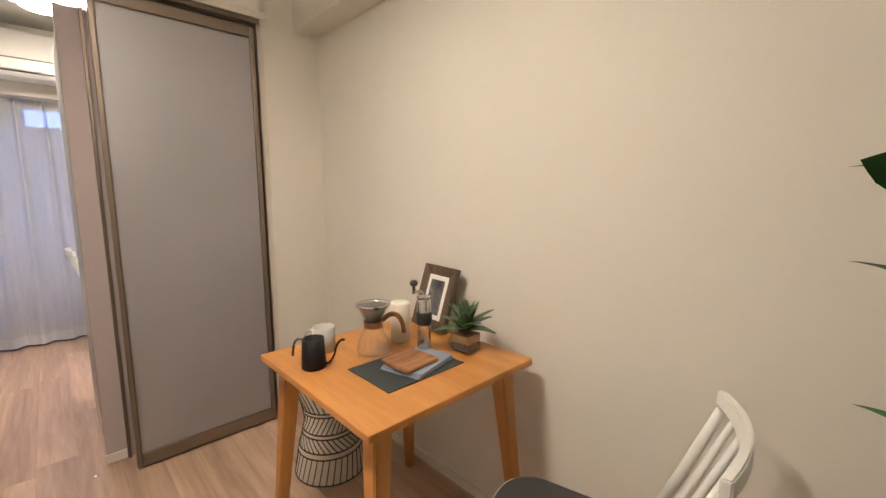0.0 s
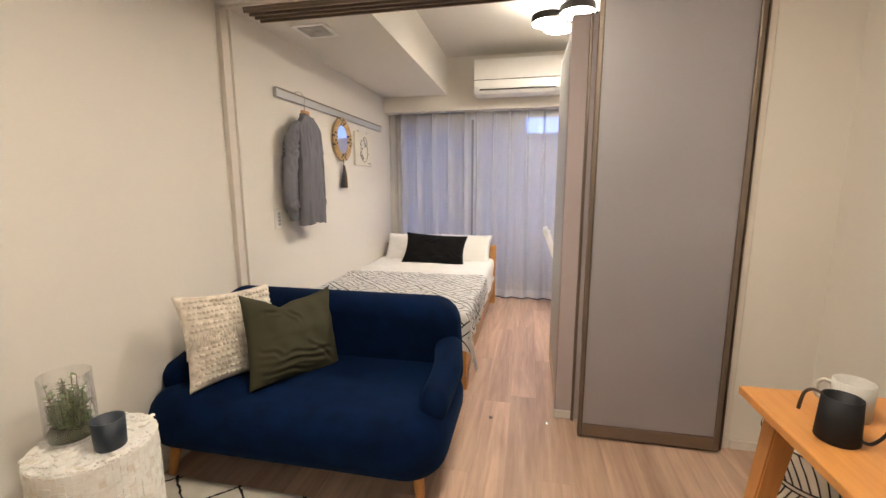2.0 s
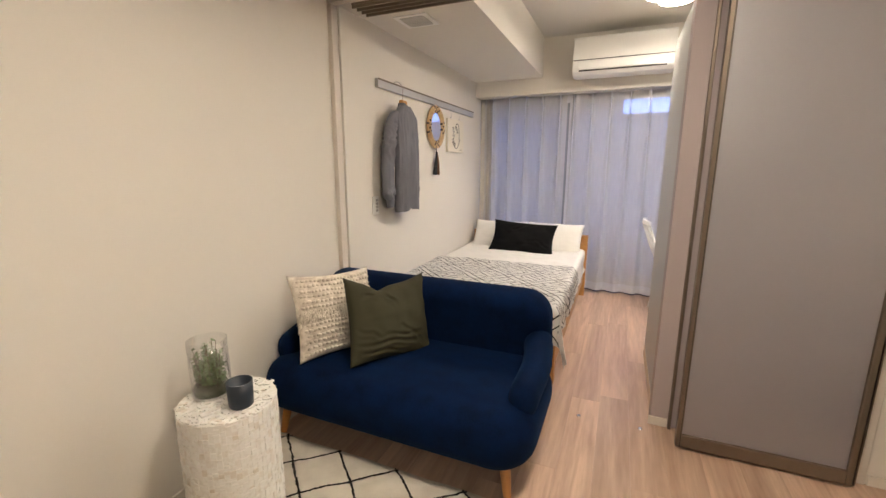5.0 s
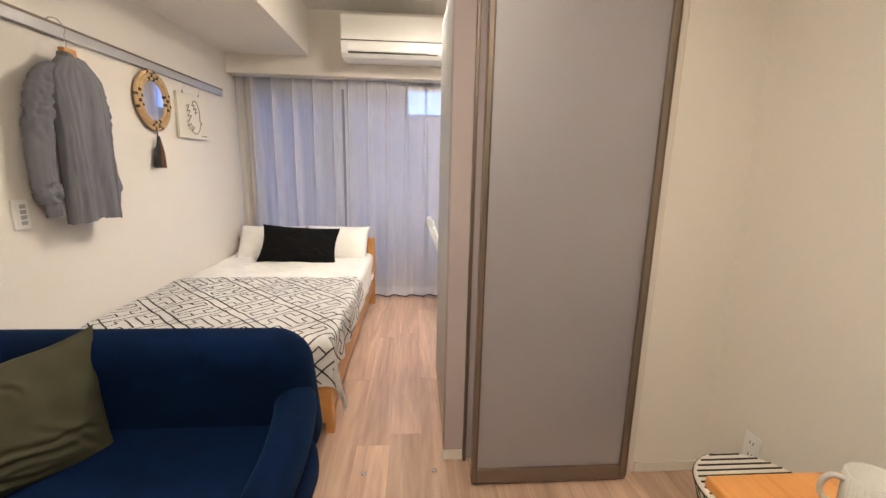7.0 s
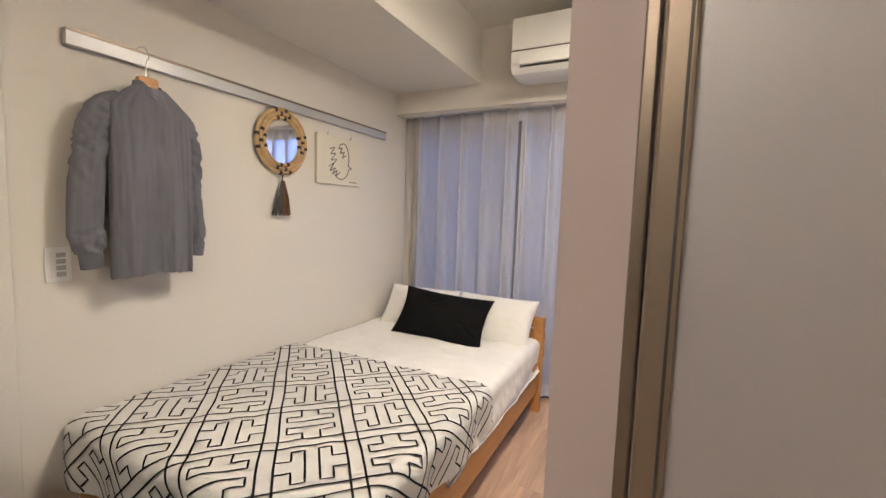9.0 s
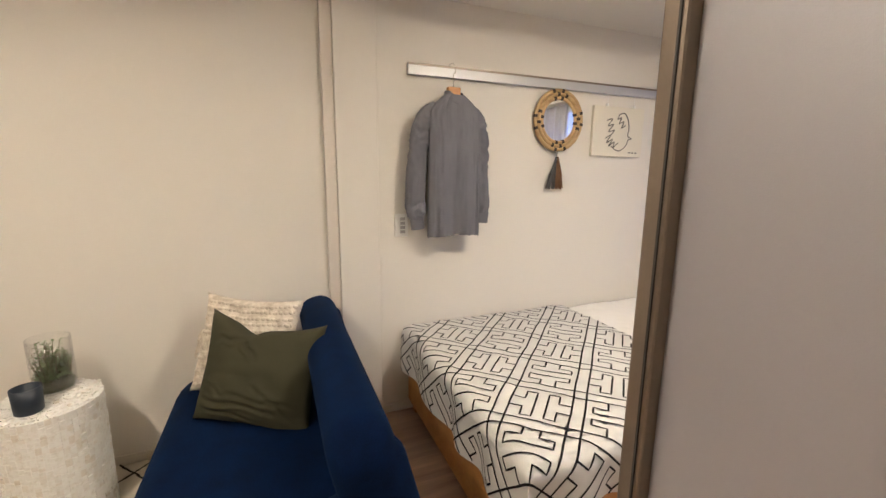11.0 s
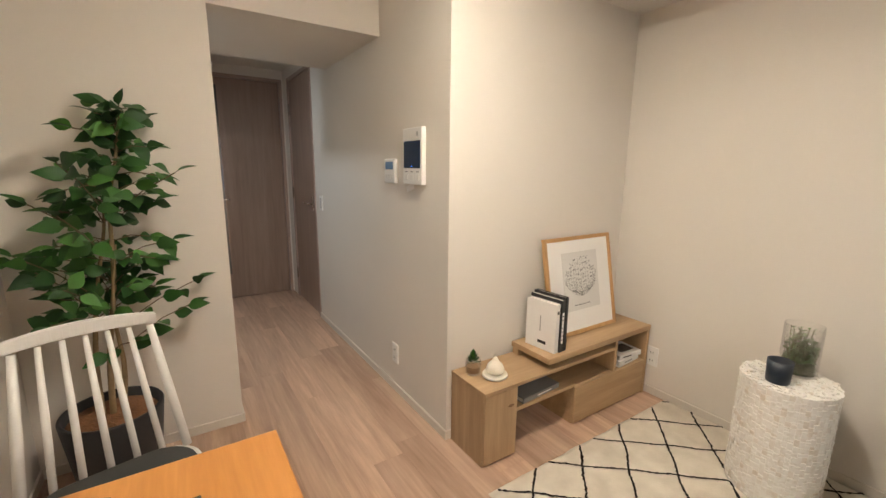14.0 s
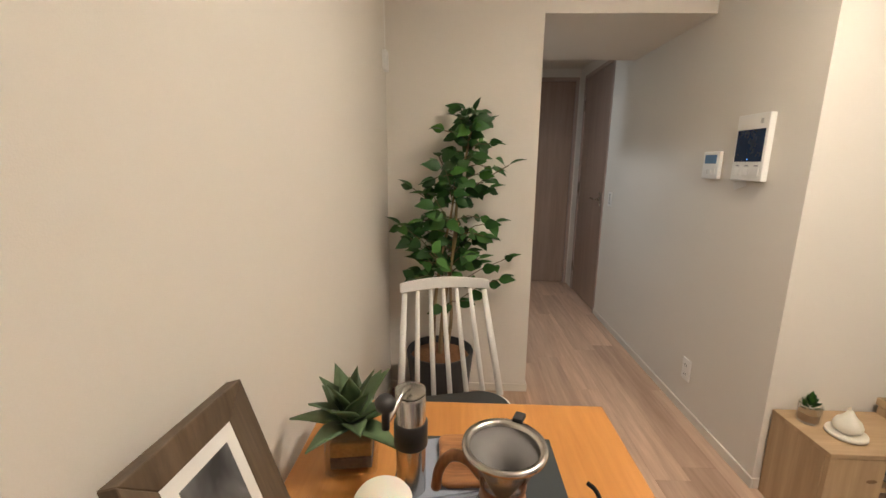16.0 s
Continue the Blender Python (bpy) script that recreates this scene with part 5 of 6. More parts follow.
def blanket_at(s, t):
    """The draped throw: s from the wall across the bed, t from the head end to past the foot (metres)."""
    ox, dx = drop(s - 1.135, 0.05)
    oy, dy = drop(t - 1.0, 0.05)
    dz = math.hypot(dx, dy) if dx and dy else dx + dy
    fold = min(1, dz * 6)
    wave = noise.noise(Vector((s * 5, t * 5, 11))) * 0.006 * (1 - fold)
    side = 0.016 * fold * math.sin(t * 23 + 1.2 * math.sin(t * 9)) if dx > dy else 0
    front = 0.016 * fold * math.sin(s * 19 + math.sin(s * 8)) if dy > dx else 0
    both = min(dx, dy)
    dz *= 1 + 0.28 * min(1, both / 0.15)
    skew = 0.05 * (s - 0.6)
    return Vector((-1.243 + min(s, 1.135) + ox + side + 0.25 * both, 3.835 + skew * 0.3 - min(t, 1.0) - oy - front - 0.12 * both, BL_TOP - dz + wave + 0.006 * noise.noise(Vector((s * 14, t * 14, 2))) * (1 - fold)))


M_THROW = plain("throw_cotton", (0.72, 0.70, 0.67), 0.92, spec=0.15, vary=0.04, grain=320, bumped=0.35)
M_THROWK = plain("throw_black_yarn", (0.022, 0.020, 0.021), 0.92, spec=0.1, vary=0.2, grain=300, bumped=0.3)
SW, TW = 1.345, 1.255
throw = thing("bed_throw", "white cotton throw with black maze lines, draped over the bed", "blanket")
part("cloth", wavy_grid(lambda u, v: blanket_at(u * SW, v * TW), 100, 100), M_THROW, throw, "", True)
maze = bmesh.new()


def maze_line(pts, width):
    """A black line woven on the throw, following its folds."""
    run = []
    for (a0, b0), (a1, b1) in zip(pts, pts[1:]):
        n = max(1, int(math.hypot(a1 - a0, b1 - b0) / 0.016))
        run += [(a0 + (a1 - a0) * k / n, b0 + (b1 - b0) * k / n) for k in range(n)]
    run.append(pts[-1])
    prev = None
    for k, (s, t) in enumerate(run):
        if not (0.004 < s < SW - 0.004 and 0.004 < t < TW - 0.004):
            prev = None
            continue
        s0, t0 = run[max(k - 1, 0)]
        s1, t1 = run[min(k + 1, len(run) - 1)]
        ln = math.hypot(s1 - s0, t1 - t0) or 1
        ns, nt2 = -(t1 - t0) / ln * width / 2, (s1 - s0) / ln * width / 2
        c, e = blanket_at(s, t), 0.004
        nrm = (blanket_at(s + e, t) - c).cross(c - blanket_at(s, t + e))
        nrm = -nrm.normalized() if nrm.z < -0.2 * nrm.length or (abs(nrm.z) < 0.2 * nrm.length and nrm.x < 0 and nrm.y > 0) else nrm.normalized()
        pair = [maze.verts.new(blanket_at(s + ns, t + nt2) + nrm * 0.0042), maze.verts.new(blanket_at(s - ns, t - nt2) + nrm * 0.0042)]
        if prev:
            maze.faces.new((prev[0], prev[1], pair[1], pair[0]))
        prev = pair


TEE = [(0.0, 0.36), (0.22, 0.36), (0.22, 0.12), (0.40, 0.12), (0.40, 0.88), (0.22, 0.88), (0.22, 0.64), (0.0, 0.64)]
HOOKS = [TEE, [(1 - p, q) for p, q in TEE]]
PITCH, GAP, A0, B0 = 0.252, 0.045, 1.754, 2.715


def slant(a, b):
    """From the pattern's two slanting axes to the throw's own."""
    w = 0.006 * noise.noise(Vector((a * 4, b * 4, 8)))
    a, b = a + w, b + 0.006 * noise.noise(Vector((a * 4, b * 4, 19)))
    r = math.sqrt(0.5)
    return (a - b) * r + 1.243, 3.835 - (a + b) * r


def steps(p0, p1, n=40):
    return [(p0[0] + (p1[0] - p0[0]) * k / n, p0[1] + (p1[1] - p0[1]) * k / n) for k in range(n + 1)]


for i in range(-4, 6):
    for g in (0.0, GAP):
        maze_line([slant(*q) for q in steps((A0 + i * PITCH + g, 1.5), (A0 + i * PITCH + g, 3.9))], 0.0074)
        maze_line([slant(*q) for q in steps((0.6, B0 + i * PITCH + g), (3.1, B0 + i * PITCH + g))], 0.0070)
    for j in range(-5, 5):
        a0, b0, cell = A0 + i * PITCH + GAP, B0 + j * PITCH + GAP, PITCH - GAP
        for h in HOOKS:
            turn = (i + j) % 2
            maze_line([slant(a0 + (q if turn else p) * cell, b0 + (p if turn else q) * cell) for p, q in h], 0.0072)
tagged(part("woven_pattern", maze, M_THROWK, throw, "black woven maze pattern"), kind="stuff")

for x, y, s, label in ((-0.93, 4.655, 2.2, "plump white pillow at the head of the bed"), (-0.375, 4.665, 7.7, "plump white pillow leaning on the headboard")):
    p = tagged(part("bed_pillow", pillow(0.56, 0.36, 0.15, s, wrinkle=0.010), M_LINEN, None, "", True), label, "pillow", "bed pillows")
    p.matrix_basis = pose(x, y, 0.578, -38, 0, 2 if x < -0.6 else -2)
M_BLACKVELVET = plain("black_velvet", (0.004, 0.004, 0.0045), 0.85, spec=0.15, vary=0.3, grain=200, bumped=0.3)
bc = tagged(part("throw_pillow", pillow(0.63, 0.335, 0.12, 14.2, n=44, wrinkle=0.014, pinch=0.085, creases=((-0.3, 0.3, 0.2, 0.9, 0.008, 0.06), (0.5, -0.2, 0.9, -0.7, 0.008, 0.06))), M_BLACKVELVET, None, "", True), "black velvet oblong cushion in front of the pillows", "cushion")
bc.matrix_basis = pose(-0.640, 4.455, 0.606, -33, 3, 1)

# ---- curtains ----
M_SHEER = bpy.data.materials.new("sheer_curtain")
M_SHEER.use_nodes = True
snt = M_SHEER.node_tree
sb = snt.nodes["Principled BSDF"]
setin(sb, Base_Color=(0.84, 0.82, 0.80, 1), Roughness=0.9)
sb.inputs["Specular IOR Level"].default_value = 0.1
tl = snt.nodes.new("ShaderNodeBsdfTranslucent")
tl.inputs[0].default_value = (0.78, 0.79, 0.84, 1)
tp = snt.nodes.new("ShaderNodeBsdfTransparent")
m1, m2 = snt.nodes.new("ShaderNodeMixShader"), snt.nodes.new("ShaderNodeMixShader")
weave = noise_tex(snt, coords(snt, (1, 1, 0.06)), 160, 3)
wr = snt.nodes.new("ShaderNodeMapRange")
setin(wr, From_Min=0.3, From_Max=0.7, To_Min=0.655, To_Max=0.715)
snt.links.new(weave, wr.inputs[0])
m1.inputs[0].default_value = 0.38
snt.links.new(sb.outputs[0], m1.inputs[1])
snt.links.new(tl.outputs[0], m1.inputs[2])
snt.links.new(wr.outputs[0], m2.inputs[0])
snt.links.new(tp.outputs[0], m2.inputs[1])
snt.links.new(m1.outputs[0], m2.inputs[2])
snt.links.new(m2.outputs[0], snt.nodes["Material Output"].inputs[0])
M_HEM = plain("curtain_hem_cloth", (0.62, 0.62, 0.66), 0.9, vary=0.05)
M_NAVYTHREAD = plain("navy_hem_edge", (0.03, 0.035, 0.08), 0.9)


M_RETURN = plain("curtain_return_cloth", (0.50, 0.47, 0.43), 0.9, spec=0.15, vary=0.06, grain=200, bumped=0.2)
CUR_TOP = 1.988


def curtain(x0, x1, first, pitch, seed, label):
    """A sheer with pinched pleats: the first at x = first, then one every pitch."""
    c = thing("curtain", label, "curtain", None, "window curtains")

    def at(x, z):
        k = (x - first) / pitch + 0.5
        ph = k - math.floor(k)
        low = 1 - z / CUR_TOP
        wide = 0.045 + 0.16 * low
        pinch = math.exp(-((ph - 0.5) / wide) ** 2)
        drift = noise.noise(Vector((math.floor(k) * 2.3, z * 1.1, seed)))
        y = 4.945 - 0.052 * pinch * (1 - 0.35 * low) - (0.004 + 0.016 * low) * math.sin(2 * math.pi * (k + 0.10 * drift)) + 0.012 * low * noise.noise(Vector((k * 2.6, z * 0.8, seed))) + 0.004 * noise.noise(Vector((k * 5.0, z * 1.7, seed + 6)))
        return Vector((x + 0.012 * low * drift, y, z))

    n = int((x1 - x0) / 0.0055)
    part("cloth", wavy_grid(lambda u, v: at(x0 + (x1 - x0) * u, 0.105 + (CUR_TOP - 0.105) * v), n, 28), M_SHEER, c, "", True)
    k = 0
    while first + k * pitch < x1 - 0.01:
        px = first + k * pitch
        end = 0.95 + 0.6 * abs(noise.noise(Vector((k * 3.7, seed, 1))))
        part("pleat", wavy_grid(lambda u, v: at(px + (u - 0.5) * 0.013 * (0.2 + 0.8 * v), end + (CUR_TOP - 0.004 - end) * v) + Vector((0, -0.003, 0)), 4, 20), M_HEM, c, "", True)
        part("heading_tape", wavy_grid(lambda u, v: at(px + (u - 0.5) * (pitch - 0.004), CUR_TOP - 0.075 + 0.073 * v) + Vector((0, 0.004, 0)), 16, 2), M_HEM, c, "", True)
        k += 1
    part("hem", wavy_grid(lambda u, v: at(x0 + (x1 - x0) * u, 0.022 + 0.084 * v) + Vector((0, -0.001, 0)), n, 2), M_HEM, c, "doubled white hem", True)
    part("hem_edge", wavy_grid(lambda u, v: at(x0 + (x1 - x0) * u, 0.012 + 0.011 * v) + Vector((0, -0.002, 0)), n, 1), M_NAVYTHREAD, c, "navy hem edging", True)
    return c, at


left_c, left_at = curtain(XB + 0.01, -0.346, -1.105, 0.1735, 0.3, "sheer grey-white pleated curtain, drawn shut, behind the bed")
part("side_return", wavy_grid(lambda u, v: left_at(XB + 0.012 + 0.125 * u, 0.03 + (CUR_TOP - 0.03) * v) + Vector((0, -0.006 - 0.010 * math.sin(9 * u + v), 0)), 24, 24), M_RETURN, left_c, "doubled opaque side edge", True)
right_c, right_at = curtain(-0.322, 1.53, -0.280, 0.1700, 2.1, "sheer grey-white pleated curtain, drawn shut, over the window")
part("side_hem", wavy_grid(lambda u, v: right_at(-0.321 + 0.026 * u, 0.03 + (CUR_TOP - 0.03) * v) + Vector((0, -0.004, 0)), 6, 24), M_HEM, right_c, "doubled white side hem", True)
crail = thing("curtain_rail", "white curtain rail in the window recess", "curtain rail")
part("rail", box(XB, XR, 4.925, 4.955, 1.994, 2.0295, 0.002), M_WHITE, crail)

# ---- air conditioner ----
acu = thing("air_conditioner", "white wall-mounted air conditioner above the curtain", "air conditioner")
AX0, AX1, AZ0, AZ1 = -0.268, 0.535, 2.074, 2.388
prof_ac = [(4.798, AZ0 + 0.02), (4.62, AZ0), (4.53, AZ0 + 0.006), (4.497, AZ0 + 0.03), (4.489, AZ0 + 0.07), (4.490, AZ1 - 0.02), (4.505, AZ1), (4.798, AZ1)]


def extrude_x(profile, x0, x1, bev=0.0):
    bm = bmesh.new()
    a, b = [[bm.verts.new((x, y, z)) for y, z in profile] for x in (x0, x1)]
    bm.faces.new(a)
    bm.faces.new(b[::-1])
    for k in range(len(profile)):
        j = (k + 1) % len(profile)
        bm.faces.new((a[k], a[j], b[j], b[k]))
    if bev:
        bmesh.ops.bevel(bm, geom=list(bm.edges), offset=bev, segments=2, affect="EDGES", clamp_overlap=True)
    return bm


part("body", extrude_x(prof_ac, AX0, AX1, 0.004), M_WHITE, acu)
part("front_panel", box(AX0 + 0.006, AX1 - 0.006, 4.483, 4.4885, AZ0 + 0.128, AZ1 - 0.012, 0.002), M_WHITE, acu)
part("panel_gap", box(AX0 + 0.004, AX1 - 0.004, 4.4855, 4.4892, AZ0 + 0.121, AZ0 + 0.126), M_DARK, acu)
part("louvre", box(AX0 + 0.05, AX1 - 0.06, 4.484, 4.492, AZ0 + 0.046, AZ0 + 0.105, 0.003), M_WHITE, acu)
part("outlet_slot", box(AX0 + 0.055, AX1 - 0.06, 4.489, 4.498, AZ0 + 0.032, AZ0 + 0.042), M_DARK, acu)
part("status_panel", box(AX1 - 0.13, AX1 - 0.02, 4.4865, 4.4895, AZ0 + 0.04, AZ0 + 0.11), M_WHITE, acu)

# ---- hanging rail, shirt, mirror, picture ----
hrail = thing("picture_rail", "brushed aluminium hanging rail on the wall", "hanging rail")
part("bar", box(XB + 0.0005, XB + 0.026, 2.822, 4.646, 1.778, 1.832, 0.002), plain("rail_aluminium", (0.55, 0.55, 0.55), 0.5, 0.75, vary=0.04, grain=300, bumped=0.05), hrail)
part("lip", box(XB + 0.0265, XB + 0.029, 2.822, 4.646, 1.822, 1.832), M_ALU, hrail)
M_SHIRT = plain("grey_cotton_shirt", (0.155, 0.155, 0.175), 0.92, spec=0.15, vary=0.12, grain=420, bumped=0.3)
M_SHIRTD = plain("dark_collar_lining", (0.06, 0.06, 0.07), 0.95, vary=0.1)
SY0 = 3.035
hanger = thing("clothes_hanger", "wooden clothes hanger with a steel hook on the rail", "clothes hanger", pose(-1.180, SY0, 0))
part("shoulder", tube(curve_pts([(0.005, -0.14, 1.565), (0.005, -0.08, 1.605), (0.005, 0, 1.660), (0.005, 0.08, 1.605), (0.005, 0.14, 1.565)], 8), 0.013, 10), M_BEDWOOD, hanger, "", True)
part("neck_block", box(-0.012, 0.018, -0.034, 0.034, 1.660, 1.722, 0.006), M_BEDWOOD, hanger, "honey-coloured wooden neck")
part("hook", tube(curve_pts([(0, 0, 1.72), (0, 0, 1.775), (-0.004, 0.012, 1.80), (-0.03, 0.014, 1.838), (-0.055, 0.008, 1.844), (-0.068, 0.0, 1.834)], 6), 0.0022, 8), M_STEEL, hanger, "steel hook", True)
shirt = thing("shirt", "grey cotton band-collar shirt hanging on a hanger", "shirt", pose(-1.180, SY0, 0))


def torso_at(u, v):
    """u round the body, v from hem to neck."""
    a = 2 * math.pi * u
    z = 0.992 + 0.691 * v
    if v < 0.88:
        hw, dp = 0.139 - 0.004 * v / 0.88, 0.046 - 0.004 * v
    else:
        q = (v - 0.88) / 0.12
        hw, dp = 0.135 - 0.083 * q ** 1.25, 0.042 - 0.009 * q
    sx, cy = math.cos(a), math.sin(a)
    side = 2.0 if sx > 0 else 5.0
    drape = 0.25 + 0.95 * (1 - v)
    ridge = 1 - 2.2 * abs(noise.noise(Vector((cy * 3.4 + 0.35 * z, side, z * 0.7))))
    fine = noise.noise(Vector((cy * 11 + 0.8 * z, side + 3, z * 1.6)))
    f = drape * (0.010 * ridge + 0.005 * fine + 0.040 * noise.noise(Vector((cy * 1.7 + 0.5 * z, side + 9, z * 0.9)))) + 0.004 * noise.noise(Vector((cy * 9, side, z * 12)))
    hem = 0.005 * (1 - v) ** 6 * math.cos(cy * math.pi) + 0.008 * (1 - v) ** 4 * fine
    return Vector((0.008 + 0.010 * min(1, (1 - v) * 4) + dp * math.copysign(abs(sx) ** 0.85, sx) + f * (1 if sx > 0 else 0.3), hw * math.copysign(abs(cy) ** 0.85, cy), z + hem))


def sleeve_at(line, s):
    n = len(line) - 1

    def at(u, v):
        k = min(n - 1, int(v * n))
        c = line[k].lerp(line[k + 1], v * n - k)
        d = (line[k + 1] - line[k]).normalized()
        across = Vector((0, d.z, -d.y)).normalized()
        a = 2 * math.pi * u
        hw = (0.026 + 0.026 * min(1, v / 0.25) - 0.014 * max(0, v - 0.88) / 0.12) * (1 if s < 0 else 0.8)
        dp = 0.026 + 0.006 * math.sin(math.pi * v)
        # slanting creases, deepest at the elbow and above the cuff
        w = across.dot(c) + hw * math.cos(a)
        deep = 0.35 + math.exp(-((v - 0.42) / 0.16) ** 2) + 0.9 * math.exp(-((v - 0.93) / 0.10) ** 2)
        cr = 1 - 2.4 * abs(noise.noise(Vector((w * 9 + s, c.z * 17 + w * 22 * s, 3.0 + s))))
        long = noise.noise(Vector((math.cos(a) * 3.2, c.z * 1.8, 7.0 + s)))
        out = 0.0125 * deep * cr + 0.008 * long
        p = c + across * (hw * math.cos(a) + 0.4 * out * math.cos(a))
        p.x += (dp + out) * math.sin(a)
        return p

    return at


part("body", wavy_grid(torso_at, 132, 60), M_SHIRT, shirt, "", True)
for s in (-1, 1):
    if s < 0:
        line = [(0.004, -0.092, 1.628), (0.000, -0.140, 1.575), (-0.010, -0.172, 1.46), (-0.016, -0.188, 1.30), (-0.010, -0.196, 1.17), (-0.004, -0.190, 1.080)]
    else:
        line = [(0.002, 0.092, 1.626), (-0.002, 0.138, 1.572), (-0.014, 0.162, 1.45), (-0.020, 0.170, 1.30), (-0.016, 0.180, 1.17), (-0.012, 0.184, 1.100)]
    end_y, end_z = line[-1][1], line[-1][2]
    line = curve_pts(line, 10)
    part("sleeve", wavy_grid(sleeve_at(line, s), 48, 64), M_SHIRT, shirt, "", True)
    cuff = lathe([(0.030, -0.058), (0.0345, -0.056), (0.036, 0.0), (0.033, 0.004), (0.031, 0.0), (0.030, -0.058)], 26)
    part("cuff", cuff, M_SHIRT, shirt, "", True).matrix_basis = pose(line[-1].x + 0.002, end_y, end_z + 0.004, 6 if s < 0 else -6, 0, 0) @ Matrix.Diagonal((0.62, 1.0, 1, 1))


def collar_at(u, v):
    a = 2 * math.pi * u
    dip = 0.050 * max(0, math.cos(a - 0.45)) ** 3
    r = 0.056 - 0.008 * v
    return Vector((0.008 + 0.74 * r * math.cos(a), r * math.sin(a), 1.655 + 0.046 * v - dip * (0.4 + 0.6 * v)))


part("collar", wavy_grid(collar_at, 56, 4), M_SHIRT, shirt, "", True)
part("collar_lining", wavy_grid(lambda u, v: collar_at(u, v) * 1.0 - Vector((0.0028 * math.cos(2 * math.pi * u), 0.0028 * math.sin(2 * math.pi * u), 0.001)), 56, 4), M_SHIRTD, shirt, "dark inside of the collar", True)
part("placket", wavy_grid(lambda u, v: torso_at(0.012 + 0.030 * u, 0.02 + 0.90 * v) + Vector((0.0035, 0, 0)), 5, 50), M_SHIRT, shirt, "", True)

M_RATTAN = wood("rattan_cane", (0.40, 0.25, 0.11), (0.60, 0.42, 0.21), "y", 1.4, 0.5)
M_MIRROR, mnt, mb = base_mat("mirror_silver", 0.02, 1.0)
setin(mb, Base_Color=(0.9, 0.9, 0.9, 1))
mirror = thing("wall_mirror", "oval mirror in a rattan ring with a dark tassel", "mirror", pose(XB + 0.022, 3.717, 1.608))


def oval(ry, rz, x=0.0, n=64):
    return [(x, ry * math.cos(2 * math.pi * k / n), rz * math.sin(2 * math.pi * k / n)) for k in range(n + 1)]


for ry, rz, r, x in ((0.158, 0.162, 0.011, 0.0), (0.136, 0.142, 0.011, 0.003), (0.115, 0.122, 0.010, 0.0)):
    part("cane_ring", tube(oval(ry, rz, x), r, 10, cap=False), M_RATTAN, mirror, "", True)
glassm = bmesh.new()
glassm.faces.new([glassm.verts.new(p) for p in oval(0.108, 0.115, 0.001)[:-1]])
part("glass", glassm, M_MIRROR, mirror, "oval mirror glass")
backm = lathe([(0, 0), (0.15, 0), (0.15, -0.0), (0, -0.006)], 40)
part("back", moved(backm, pose(-0.008, 0, 0, 0, 90, 0)), M_RATTAN, mirror)
M_TIE = plain("dark_leather_tie", (0.035, 0.022, 0.015), 0.6, vary=0.2)
for k in range(4):
    for d in (-17, -6, 6, 17):
        a = radians(90 * k + d)
        for ring, (ry, rz, x) in enumerate(((0.158, 0.162, 0.0), (0.136, 0.142, 0.003), (0.115, 0.122, 0.0))):
            if (ring + (d > 0) + (abs(d) > 10)) % 2 == 0:
                c = Vector((x, ry * math.cos(a), rz * math.sin(a)))
                tn = Vector((0, -ry * math.sin(a), rz * math.cos(a))).normalized() * 0.008
                part("tie", tube([c - tn, c + tn], 0.0125, 8), M_TIE, mirror)
part("cord", tube([(0.004, 0, -0.165), (0.004, 0, -0.205)], 0.0025, 6), M_TIE, mirror)
rng = random.Random(2)
for tone, sign, count in ((M_BLACK, -1, 30), (plain("brown_tassel", (0.17, 0.085, 0.04), 0.9, vary=0.3), 1, 34)):
    ts = bmesh.new()
    for k in range(count):
        y1 = sign * rng.uniform(0.0, 0.062) - 0.008
        tube([(0.006 + rng.uniform(-0.004, 0.004), sign * 0.006, -0.203), (0.010 + rng.uniform(-0.007, 0.009), y1 * 0.6, -0.29), (0.008 + rng.uniform(-0.007, 0.010), y1, -0.375 - rng.uniform(0, 0.015))], 0.0022, 5, ts)
    part("tassel", ts, tone, mirror)

dove = thing("wall_picture", "cream board with a black line drawing of a bird", "picture", pose(XB + 0.004, 4.165, 1.563))
part("board", box(0, 0.020, -0.197, 0.197, -0.146, 0.146, 0.003), plain("cream_board", (0.74, 0.69, 0.58), 0.8, vary=0.03, grain=200, bumped=0.1), dove)
for pts in ([(0.0, 0.105), (-0.015, 0.075), (0.015, 0.085), (0.0, 0.05), (0.035, 0.062), (0.02, 0.025), (0.05, 0.04)],
            [(0.0, 0.105), (0.04, 0.11), (0.07, 0.07), (0.08, 0.02), (0.075, -0.02), (0.105, -0.035), (0.08, -0.045), (0.065, -0.08), (0.02, -0.11), (-0.02, -0.105), (-0.05, -0.085)],
            [(-0.095, 0.065), (-0.055, 0.075), (-0.085, 0.035), (-0.045, 0.042), (-0.08, 0.0), (-0.035, 0.010), (-0.06, -0.02)],
            [(-0.10, -0.04), (-0.06, -0.02), (-0.09, -0.065), (-0.045, -0.045), (-0.07, -0.085), (-0.03, -0.06), (-0.035, -0.09), (0.0, -0.065)]):
    part("line", tube(curve_pts([(0.0205, y, z) for y, z in pts], 6), 0.0026, 5), M_INK, dove)
for y in (0.09, 0.115, 0.14):
    part("lettering", box(0.0202, 0.0208, y, y + 0.018, -0.125, -0.119), M_INK, dove)
for y in (-0.09, 0.12):
    part("cord", tube([(0.006, y, 0.145), (0.010, y, 0.215)], 0.0014, 6), M_WHITE, dove)
    part("clip", box(0.001, 0.012, y - 0.008, y + 0.008, 0.143, 0.165, 0.002), M_WHITE, dove)

